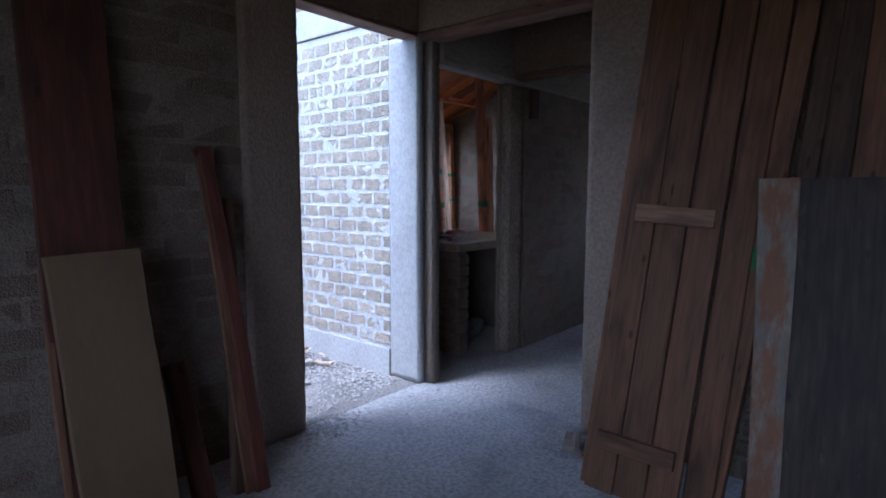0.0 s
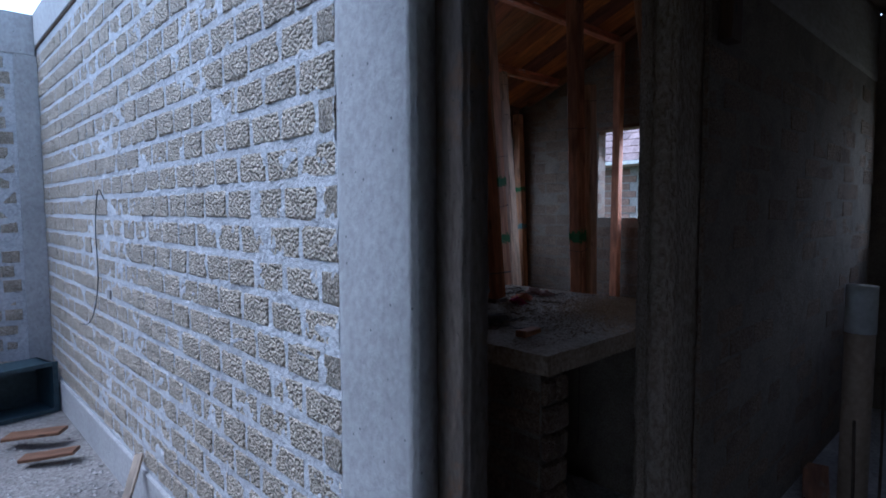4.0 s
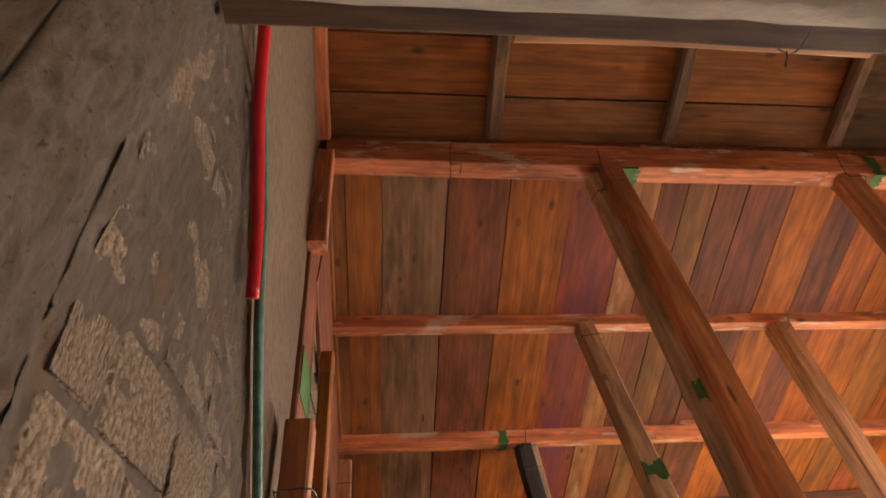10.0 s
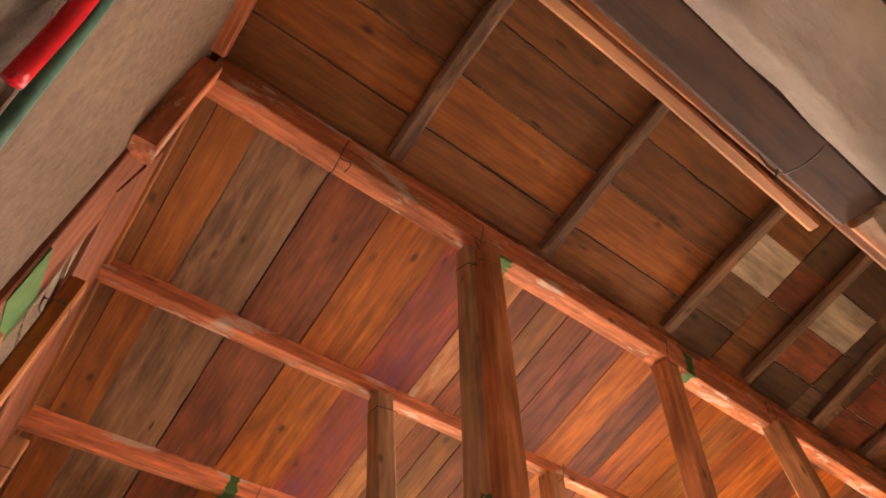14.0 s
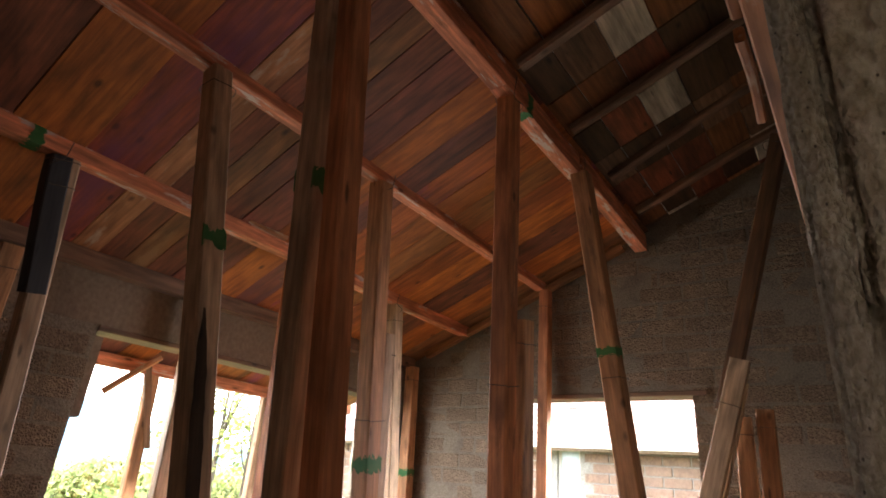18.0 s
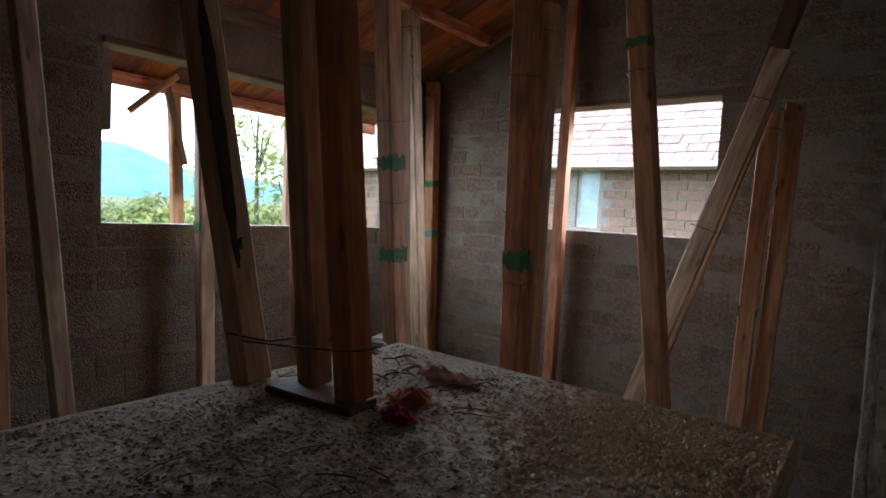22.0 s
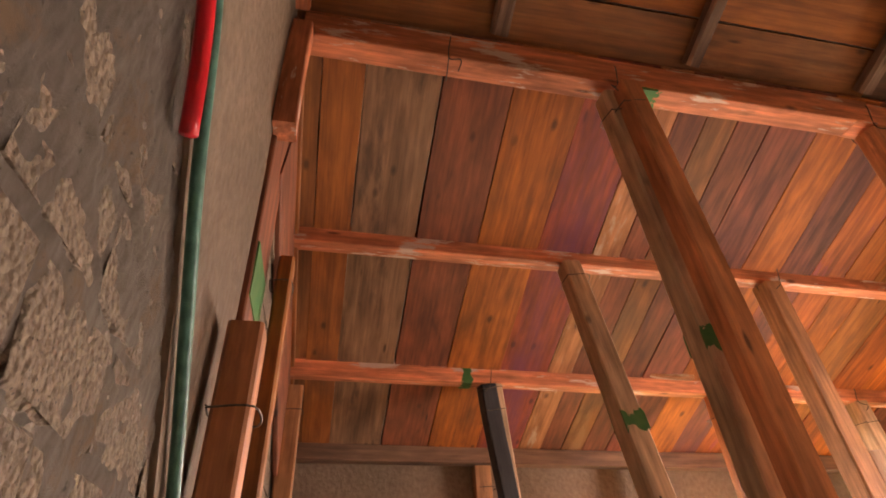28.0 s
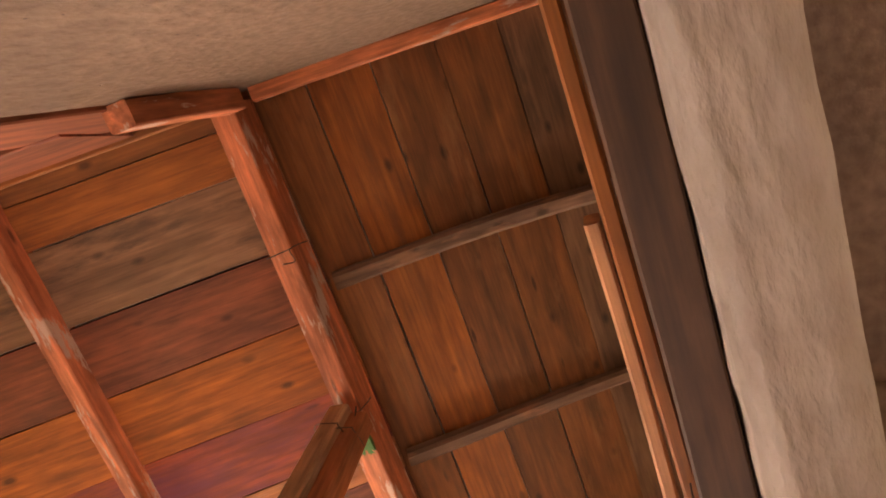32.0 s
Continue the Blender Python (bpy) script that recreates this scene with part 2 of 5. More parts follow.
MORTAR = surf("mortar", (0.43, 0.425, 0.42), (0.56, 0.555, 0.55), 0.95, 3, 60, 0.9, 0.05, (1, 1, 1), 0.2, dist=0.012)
# mortar for indoor walls, with the rooms' shade worked into the brown
MORTAR_SHADED = surf("mortar_brown_shaded", (0.148, 0.112, 0.080), (0.245, 0.195, 0.148), 0.95, 7, 110, 1.0, 0.05, (1, 1, 1), 0.3, ((0.06, 0.046, 0.035), 90, 0.12), contrast=0.6, dist=0.008)
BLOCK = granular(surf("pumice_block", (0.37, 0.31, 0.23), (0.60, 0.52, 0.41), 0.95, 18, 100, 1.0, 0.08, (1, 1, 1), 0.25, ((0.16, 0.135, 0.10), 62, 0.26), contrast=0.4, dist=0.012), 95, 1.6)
# brown block, its tone lowered further to stand for weak indoor light
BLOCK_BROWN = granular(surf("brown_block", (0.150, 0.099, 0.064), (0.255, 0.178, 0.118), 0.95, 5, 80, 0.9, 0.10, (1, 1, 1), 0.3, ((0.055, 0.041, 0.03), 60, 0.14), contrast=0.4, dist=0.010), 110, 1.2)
DIRT = surf("dusty_floor", (0.34, 0.32, 0.30), (0.53, 0.505, 0.48), 0.97, 1.6, 45, 0.9, 0.02, (1, 1, 1), 0.35, ((0.16, 0.15, 0.14), 9, 0.05), dist=0.015)
EARTH = surf("yard_earth", (0.17, 0.15, 0.13), (0.29, 0.265, 0.24), 0.97, 2.5, 50, 1.0, 0.02, (1, 1, 1), 0.35, dist=0.02)
FILL = surf("trodden_earth", (0.10, 0.08, 0.062), (0.17, 0.14, 0.112), 0.97, 2.5, 40, 0.7, 0.02, (1, 1, 1), 0.35, dist=0.008)
PLASTER = render_coat_mat("rough_render", (0.20, 0.152, 0.112), (0.325, 0.265, 0.21), (0.31, 0.178, 0.09))
ROUGH_CONC = surf("rough_brown_concrete", (0.24, 0.18, 0.125), (0.36, 0.285, 0.21), 0.95, 2.2, 60, 1.0, 0.02, (1, 1, 0.6), 0.18, ((0.09, 0.068, 0.05), 47, 0.10), contrast=0.4, dist=0.02)
W_SCRAP = wood("scrap_wood", (0.40, 0.31, 0.22), 0.02)
CHIPS = surf("tan_wood_chips", (0.34, 0.225, 0.125), (0.56, 0.40, 0.25), 0.9, 9, 120, 0.3, 0.05, grime=0.2)
RUBBLE = surf("rubble", (0.24, 0.22, 0.20), (0.42, 0.39, 0.36), 0.95, 8, 60, 0.8, 0.2, dist=0.006)
SLAB = surf("dusty_slab", (0.26, 0.185, 0.118), (0.44, 0.335, 0.232), 0.95, 2.4, 65, 1.0, 0.02, (1, 1, 1), 0.3, ((0.12, 0.09, 0.065), 30, 0.12), dist=0.012)
W_ORANGE = worn(wood("wood_orange", (0.48, 0.130, 0.018), contrast=0.4), (0.27, 0.085, 0.02), 1.6, 0.56, 0.72)
W_BROWN = worn(wood("wood_brown", (0.235, 0.090, 0.028)), (0.30, 0.15, 0.065), 1.7, 0.56, 0.70)
W_RUST = worn(wood("wood_rust_brown", (0.34, 0.112, 0.026)), (0.20, 0.08, 0.03), 1.5, 0.55, 0.68)
W_RED = wood("wood_red_brown", (0.215, 0.062, 0.026), contrast=0.35)
W_GREY = worn(wood("wood_weathered", (0.225, 0.115, 0.055), 0.03, contrast=0.8), (0.085, 0.05, 0.03), 2.0, 0.55, 0.66)
W_LIVID = worn(wood("wood_violet_streaked", (0.33, 0.062, 0.020), contrast=0.35), (0.16, 0.035, 0.065), 0.9, 0.50, 0.68)
W_MAGENTA = worn(wood("wood_magenta_streaked", (0.42, 0.105, 0.022)), (0.26, 0.04, 0.11), 1.0, 0.55, 0.66)
W_SOOT = wood("sooty_form_board", (0.085, 0.043, 0.024), rnd=0.05, contrast=0.35)
PITTED = surf("pitted_mortar", (0.23, 0.172, 0.118), (0.36, 0.285, 0.21), 0.95, 12, 150, 1.0, 0.02, (1, 1, 0.6), 0.25, ((0.09, 0.066, 0.047), 90, 0.15), contrast=0.5, dist=0.012)
W_MAROON = wood("maroon_board", (0.095, 0.026, 0.012))
W_PURPLE = worn(wood("wood_purple_stained", (0.235, 0.062, 0.032), contrast=0.35), (0.15, 0.042, 0.05), 0.9, 0.50, 0.68)
W_PALE = worn(wood("wood_pale", (0.44, 0.17, 0.062), 0.02), (0.46, 0.34, 0.24), 2.6, 0.56, 0.66)
W_WHITE = wood("wood_whitewashed", (0.50, 0.42, 0.33), 0.05)
W_DARK = wood("wood_dark", (0.09, 0.046, 0.022))
W_BLACK = wood("wood_blackened", (0.035, 0.032, 0.035))
W_POST = worn(wood("post_wood", (0.50, 0.235, 0.105), 0.01, rnd=0.12), (0.17, 0.075, 0.035), 2.3, 0.58, 0.68)
W_TAN = worn(wood("tan_post_wood", (0.49, 0.31, 0.185), 0.02, rnd=0.1, contrast=0.45), (0.26, 0.14, 0.075), 2.4, 0.58, 0.68)
LEAF_BRIGHT = surf("young_leaves", (0.20, 0.26, 0.04), (0.38, 0.42, 0.09), 0.7, 0.6, 4, 0.2, 0.3, grime=0.1)
W_BEAM = worn(worn(wood("beam_wood", (0.68, 0.215, 0.095), 0.03, rnd=0.08, contrast=0.35), (0.60, 0.48, 0.40), 3.6, 0.565, 0.61), (0.24, 0.085, 0.037), 2.2, 0.60, 0.70)
W_REDPOST = worn(wood("red_post_wood", (0.52, 0.19, 0.078), 0.01, rnd=0.1, contrast=0.45), (0.20, 0.075, 0.033), 2.5, 0.58, 0.67)
W_RAFTER = worn(wood("bark_edged_wood", (0.20, 0.115, 0.072), 0.02, contrast=0.7), (0.33, 0.17, 0.10), 3.0, 0.52, 0.62)
W_FORM = wood("form_board", (0.20, 0.105, 0.060), 0.01)
W_OLD = wood("old_plank", (0.15, 0.066, 0.026), 0.008, contrast=0.85)
W_CREAM = surf("cream_board", (0.125, 0.073, 0.034), (0.152, 0.094, 0.046), 0.8, 1.6, 14, 0.2, 0.03, (1.0, 3.0, 3.0), 0.22, contrast=1.2, dist=0.002)
W_PEELED = worn(surf("peeling_edge", (0.20, 0.165, 0.13), (0.26, 0.22, 0.18), 0.85, 3, 24, 0.4, 0.03, (1.0, 3.0, 3.0), 0.35, dist=0.003), (0.20, 0.085, 0.035), 2.2, 0.50, 0.60)
W_STAINED = worn(wood("dark_stained_sheet", (0.052, 0.034, 0.024), contrast=0.4), (0.13, 0.085, 0.06), 1.4, 0.62, 0.70)
GREEN = surf("green_paint", (0.022, 0.125, 0.028), (0.065, 0.15, 0.042), 0.8, 9, 22, 0.2, 0.1, contrast=0.6)
BLUEPAINT = surf("blue_green_paint", (0.10, 0.17, 0.15), (0.17, 0.22, 0.19), 0.8, 9, 22, 0.2, 0.1, contrast=0.6)
RED = surf("red_plastic", (0.55, 0.012, 0.02), (0.66, 0.02, 0.03), 0.35, 4, 40, 0.1, 0.02, grime=0.1)
HOSE = surf("green_hose", (0.025, 0.13, 0.09), (0.06, 0.22, 0.16), 0.5, 6, 50, 0.2, 0.02, grime=0.2)
DRUM = surf("teal_plastic", (0.058, 0.135, 0.135), (0.095, 0.195, 0.19), 0.5, 2, 20, 0.1, 0.02, grime=0.35)
CRATE = surf("blue_plastic", (0.028, 0.05, 0.062), (0.05, 0.082, 0.095), 0.5, 4, 30, 0.15, 0.02)
WIRE = surf("rusty_wire", (0.06, 0.043, 0.032), (0.13, 0.09, 0.062), 0.6, 8, 60, 0.2, 0.05, metal=0.3)
CABLE = surf("black_cable", (0.012, 0.012, 0.013), (0.022, 0.022, 0.022), 0.6, 5, 40, 0.1, 0.02)
PVC = surf("pale_pvc", (0.52, 0.50, 0.46), (0.62, 0.60, 0.56), 0.5, 4, 40, 0.1, 0.02, grime=0.4)
TAN = surf("tan_post", (0.30, 0.22, 0.15), (0.40, 0.30, 0.21), 0.8, 4, 40, 0.3, 0.03)
RAG = surf("red_rag", (0.46, 0.10, 0.04), (0.64, 0.24, 0.11), 0.95, 12, 60, 0.5, 0.1, dist=0.01)
CRIMSON = surf("crimson_cloth", (0.36, 0.010, 0.075), (0.52, 0.03, 0.12), 0.9, 12, 60, 0.5, 0.1, dist=0.01)
PINK = surf("pink_rag", (0.62, 0.36, 0.27), (0.80, 0.54, 0.43), 0.95, 12, 60, 0.5, 0.1, dist=0.01, grime=0.1)
LEAF = surf("leaves", (0.08, 0.12, 0.02), (0.19, 0.23, 0.05), 0.7, 0.6, 4, 0.2, 0.35, grime=0.2)
LEAF_YELLOW = surf("yellowing_leaves", (0.22, 0.20, 0.035), (0.36, 0.30, 0.06), 0.7, 0.6, 4, 0.2, 0.3, grime=0.2)
BARK = surf("bark", (0.09, 0.07, 0.05), (0.17, 0.13, 0.10), 0.9, 3, 20, 0.6, 0.1, (1, 1, 0.3))
GRASS = surf("meadow", (0.075, 0.10, 0.03), (0.16, 0.17, 0.06), 0.95, 0.05, 0.8, 0.5, 0.02, dist=0.05)
# hills take their distance haze from this blue base colour
HILL = surf("haze_tinted_hill", (0.105, 0.235, 0.34), (0.145, 0.285, 0.39), 1.0, 0.004, 0.03, 0.1, 0.02, grime=0.15)
TILE = surf("clay_tile", (0.27, 0.185, 0.165), (0.38, 0.285, 0.26), 0.9, 4, 30, 0.5, 0.25)
NBRICK = surf("far_brick", (0.15, 0.092, 0.065), (0.24, 0.155, 0.115), 0.9, 4, 30, 0.4, 0.25)
GLASSY = surf("pale_window", (0.40, 0.50, 0.56), (0.48, 0.58, 0.64), 0.15, 3, 20, 0.05, 0.02)


HAZE = bpy.data.materials.new("bright_haze")
HAZE.use_nodes = True
hz = HAZE.node_tree.nodes["Principled BSDF"]
hz.inputs["Base Color"].default_value = (0.8, 0.8, 0.8, 1)
hz.inputs["Emission Color"].default_value = (0.93, 0.98, 1.0, 1)
hz.inputs["Emission Strength"].default_value = 1.3


# ---- builders ----
def add_box(bm, lo, hi, m=None):
    vs = [bm.verts.new((x, y, z)) for x in (lo[0], hi[0]) for y in (lo[1], hi[1]) for z in (lo[2], hi[2])]
    for f in ((0, 1, 3, 2), (4, 6, 7, 5), (0, 4, 5, 1), (2, 3, 7, 6), (0, 2, 6, 4), (1, 5, 7, 3)):
        bm.faces.new([vs[k] for k in f])
    if m is not None:
        bmesh.ops.transform(bm, matrix=m, verts=vs)
    return vs


def finish(name, bm, mat, parent=None, m=None, smooth=False):
    bmesh.ops.recalc_face_normals(bm, faces=bm.faces)
    me = bpy.data.meshes.new(name)
    bm.to_mesh(me)
    bm.free()
    me.materials.append(mat)
    for p in me.polygons:
        p.use_smooth = smooth
    ob = new(name, me)
    ob.parent = parent
    if m is not None:
        ob.matrix_basis = m
    return ob


def part(name, bm, mat, parent=None, label="", m=None, smooth=False):
    return tagged(finish(name, bm, mat, parent, m, smooth), label)


def thing(name, label, category, group="", kind="", at=(0, 0, 0)):
    ob = new(name)
    ob.location = at
    ob.empty_display_size = 0.1
    return tagged(ob, label, category, group, kind)


def solid(name, boxes, mat, label="", category="", bevel=0.0, kind="structure", relief=0.0):
    bm = bmesh.new()
    for lo, hi in boxes:
        add_box(bm, lo, hi)
    if bevel:
        bmesh.ops.bevel(bm, geom=bm.edges[:], offset=bevel, segments=2, affect="EDGES")
    if relief:
        for _ in range(6):
            long = [ed for ed in bm.edges if ed.calc_length() > 0.03]
            if not long:
                break
            bmesh.ops.subdivide_edges(bm, edges=long, cuts=1, use_grid_fill=True)
        bmesh.ops.triangulate(bm, faces=bm.faces[:])
        for v in bm.verts:
            v.co += Vector((noise.noise(v.co * 12), noise.noise(v.co * 12 + Vector((5, 0, 0))), 0)) * relief + Vector((noise.noise(v.co * 45), noise.noise(v.co * 45 + Vector((5, 0, 0))), 0)) * relief * 0.7
    return tagged(finish(name, bm, mat, None, None, bool(relief)), label, category, kind=kind)


rng = random.Random(7)


def timber_bm(length, w, d, wob=0.004, seg=5, bevel=0.004, gen=rng):
    """A sawn length of timber along +x, centred on its axis, slightly bowed, with worn edges."""
    bm = bmesh.new()
    b = min(bevel, w * 0.2, d * 0.2)
    prof = [(-w / 2 + b, -d / 2), (w / 2 - b, -d / 2), (w / 2, -d / 2 + b), (w / 2, d / 2 - b), (w / 2 - b, d / 2), (-w / 2 + b, d / 2), (-w / 2, d / 2 - b), (-w / 2, -d / 2 + b)]
    rings = []
    ph, ph2 = gen.uniform(0, 6), gen.uniform(0, 6)
    for k in range(seg + 1):
        u = k / seg
        oy = wob * math.sin(u * 3.1 + ph) - wob * math.sin(ph)
        oz = wob * math.sin(u * 2.7 + ph2) - wob * math.sin(ph2)
        s = 1 + gen.uniform(-0.02, 0.02)
        rings.append([bm.verts.new((u * length, y * s + oy, z * s + oz)) for y, z in prof])
    for a, c in zip(rings, rings[1:]):
        for k in range(8):
            bm.faces.new((a[k], a[(k + 1) % 8], c[(k + 1) % 8], c[k]))
    bm.faces.new(rings[0])
    bm.faces.new(rings[-1])
    return bm


def along(a, b, roll=0.0):
    """The pose that lays +x along a to b, with local z as near up as may be."""
    a, b = Vector(a), Vector(b)
    x = (b - a).normalized()
    up = Vector((0, 0, 1)) if abs(x.z) < 0.95 else Vector((0, 1, 0))
    y = up.cross(x).normalized()
    z = x.cross(y)
    m = Matrix((x, y, z)).transposed().to_4x4()
    m.translation = a
    return m @ pose(0, 0, 0, roll, 0, 0)


def timber(name, a, b, w, d, mat, parent=None, label="", category="", group="", roll=0.0, wob=0.004, kind="", bevel=0.004):
    length = (Vector(b) - Vector(a)).length
    ob = finish(name, timber_bm(length, w, d, wob, 5, bevel), mat, parent, along(a, b, roll))
    return tagged(ob, label, category, group, kind)


def tube_bm(points, r, sides=8):
    """A round tube through the given points, smoothed."""
    pts = [Vector(p) for p in points]
    path = []
    for k in range(len(pts) - 1):
        p0, p1, p2, p3 = pts[max(k - 1, 0)], pts[k], pts[k + 1], pts[min(k + 2, len(pts) - 1)]
        for s in range(5):
            t = s / 5
            path.append(0.5 * (2 * p1 + (p2 - p0) * t + (2 * p0 - 5 * p1 + 4 * p2 - p3) * t * t + (3 * p1 - p0 - 3 * p2 + p3) * t ** 3))
    path.append(pts[-1])
    bm = bmesh.new()
    rings = []
    for k, p in enumerate(path):
        d = (path[min(k + 1, len(path) - 1)] - path[max(k - 1, 0)]).normalized()
        side = d.cross(Vector((0.31, 0.57, 0.76))).normalized()
        up = d.cross(side)
        rings.append([bm.verts.new(p + r * (math.cos(a) * side + math.sin(a) * up)) for a in (2 * math.pi * j / sides for j in range(sides))])
    for a, c in zip(rings, rings[1:]):
        for j in range(sides):
            bm.faces.new((a[j], a[(j + 1) % sides], c[(j + 1) % sides], c[j]))
    bm.faces.new(rings[0])
    bm.faces.new(rings[-1])
    return bm


def tube(name, points, r, mat, parent=None, label="", category="", group="", sides=8):
    return tagged(finish(name, tube_bm(points, r, sides), mat, parent, None, True), label, category, group)


def stone_bm(r, gen, flat=0.8):
    bm = bmesh.new()
    bmesh.ops.create_icosphere(bm, subdivisions=1, radius=r)
    for v in bm.verts:
        v.co *= gen.uniform(0.72, 1.2)
        v.co.z *= flat
    return bm


# ---- structure ----
FLOOR, CEIL, SPRING = 0.0, 2.86, 2.58
NY, EX = 3.16, 4.02          # inner faces of the back room's north and east walls
DX = 0.957                    # east side of the doorway into the back room
ROOF_Y, ROOF_Z, PITCH = 1.1, 3.38, 0.41


def roof_z(y):
    return ROOF_Z - PITCH * (y - ROOF_Y)


def floor_sheet(name, x0, x1, y0, y1, mat, label, step=0.12, amp=0.008, base=0.0):
    bm = bmesh.new()
    nx, ny = max(2, round((x1 - x0) / step)), max(2, round((y1 - y0) / step))
    grid = []
    for i in range(nx + 1):
        row = []
        for j in range(ny + 1):
            x, y = x0 + (x1 - x0) * i / nx, y0 + (y1 - y0) * j / ny
            z = base + amp * (noise.noise((x * 1.7, y * 1.7, 3)) + 0.6 * noise.noise((x * 6, y * 6, 1)))
            row.append(bm.verts.new((x, y, z)))
        grid.append(row)
    for i in range(nx):
        for j in range(ny):
            bm.faces.new((grid[i][j], grid[i + 1][j], grid[i + 1][j + 1], grid[i][j + 1]))
    return tagged(finish(name, bm, mat, None, None, True), label, "floor", kind="structure")


floor_sheet("floor", -5.4, 0.0, -5.6, 0.02, DIRT, "dusty bare concrete floor with grit")
floor_sheet("floor_vestibule", 0.0, 4.3, -3.3, 0.0, DIRT, "dusty concrete floor littered with dirt")
floor_sheet("floor_back_room", 0.0, EX, 0.0, NY, DIRT, "dark dusty concrete floor of the back room")
floor_sheet("ground_courtyard", -5.2, -0.1, 0.02, 5.0, EARTH, "dry earth and rubble in the open yard", amp=0.025)


class Bricks:
    """Courses of blocks in one wall: the nearest are objects of their own, the rest one mesh."""

    def __init__(self, length, height, depth, mat, joint=0.012, edge=0.009, loose=1.0):
        self.size, self.mat, self.shapes, self.joint = (length, depth, height), mat, [], joint
        self.loose = loose
        gen = random.Random(3)
        for k in range(6):
            bm = bmesh.new()
            add_box(bm, (-length / 2, -depth / 2, -height / 2), (length / 2, depth / 2, height / 2))
            bmesh.ops.bevel(bm, geom=bm.edges[:], offset=edge, segments=1, affect="EDGES")
            for v in bm.verts:
                v.co += Vector((gen.uniform(-1, 1) * 1.6, gen.uniform(-1, 1) * 0.6, gen.uniform(-1, 1) * 1.3)) * 0.004
            me = bpy.data.meshes.new("brick")
            bm.to_mesh(me)
            bm.free()
            me.materials.append(mat)
            self.shapes.append(me)

    def lay(self, wall, origin, axis, length, z0, z1, holes=(), near=None, top=None, limit=300):
        """origin: start of the wall's middle line; axis: 'x' or 'y'; holes: (a0, a1, z0, z1) along the wall."""
        bl, bd, bh = self.size
        joint = self.joint
        gen = random.Random(round(length * 100))
        rest, made, row = bmesh.new(), 0, 0
        z = z0
        while z + bh <= z1 + 0.02:
            a = -(row % 2) * (bl + joint) / 2
            while a < length - 0.02:
                b0, b1 = max(a, 0), min(a + bl, length)
                spans = [(b0, b1)]
                for h0, h1, hz0, hz1 in holes:
                    if z + bh > hz0 + 0.02 and z < hz1 - 0.02:
                        spans = [s for q0, q1 in spans for s in ((q0, min(q1, h0)), (max(q0, h1), q1)) if s[1] - s[0] > 0.03]
                for s0, s1 in spans:
                    if s1 - s0 < 0.03:
                        continue
                    mid, u = (s0 + s1) / 2, s1 - s0
                    if top and z + bh > top(mid):
                        continue
                    off, q = gen.uniform(-0.004, 0.004) * self.loose, self.loose
                    p = (origin[0] + mid, origin[1] + off, z + bh / 2) if axis == "x" else (origin[0] + off, origin[1] + mid, z + bh / 2)
                    m = pose(*p, gen.uniform(-0.8, 0.8) * q, gen.uniform(-0.8, 0.8) * q, gen.uniform(-0.7, 0.7) * q + (90 if axis == "y" else 0)) @ Matrix.Diagonal((u / bl, 1, 1, 1))
                    me = self.shapes[gen.randrange(6)]
                    if made < limit and (near is None or near(mid, z)):
                        ob = new("brick", me)
                        ob.parent = wall
                        ob.matrix_basis = m
                        made += 1
                    else:
                        n0 = len(rest.verts)
                        rest.from_mesh(me)
                        rest.verts.ensure_lookup_table()
                        for v in rest.verts[n0:]:
                            v.co = m @ v.co
                a += bl + joint
            z += bh + joint
            row += 1
        if len(rest.verts):
            ob = finish("bricks", rest, self.mat, wall)
            tagged(ob, "remaining courses of the same blocks", kind="stuff")
        else:
            rest.free()


def gable_bm(x0, x1, pts):
    """A wall prism from x0 to x1 over a polygon of (y, z)."""
    bm = bmesh.new()
    a = [bm.verts.new((x0, y, z)) for y, z in pts]
    b = [bm.verts.new((x1, y, z)) for y, z in pts]
    bm.faces.new(a)
    bm.faces.new(b[::-1])
    for k in range(len(pts)):
        j = (k + 1) % len(pts)
        bm.faces.new((a[k], a[j], b[j], b[k]))
    return bm


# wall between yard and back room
wall_room_w = solid("wall_west", [((-0.078, 0.07, 0.0), (-0.0065, 3.3, 2.72))], MORTAR_SHADED, "block wall in a shaded brown with rough joints inside the back room", "wall")
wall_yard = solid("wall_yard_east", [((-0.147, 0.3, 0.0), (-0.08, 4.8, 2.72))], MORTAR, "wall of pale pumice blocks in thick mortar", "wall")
solid("plinth_yard", [((-0.165, 0.3, 0.0), (-0.145, 4.8, 0.22))], CONC, "low concrete footing along the block wall", "plinth", 0.004)
solid("column_yard_corner", [((-0.152, 0.0, 0.0), (-0.08, 0.3, SPRING))], CONC, "cast concrete corner column with form marks", "column", 0.008, relief=0.0012)
solid("column_inner_corner", [((-0.0795, -0.085, 0.0), (-0.004, 0.068, 2.579))], PLASTER, "rough corner of the doorway with worn render", "column", 0.01, relief=0.003)
bm = gable_bm(-0.158, 0.004, [(0.0, SPRING + 0.002), (0.3, SPRING + 0.002), (0.3, 2.722), (4.8, 2.722), (4.8, 2.98), (3.32, 2.98), (3.32, roof_z(3.32) + 0.1 + 0.3), (0.0, roof_z(0) + 0.12)])
tagged(finish("ring_beam_yard", bm, CONC_WARM_SHADED), "concrete ring beam and upper wall under the roof", "beam", kind="structure")

# yard side of the beam keeps the lighter concrete, room side the shaded one
solid("ring_beam_face", [((-0.165, 0.302, 2.73), (-0.159, 4.385, 2.975))], CONC, "outer face of the ring beam in the unshaded concrete tone", "beam", 0.002)
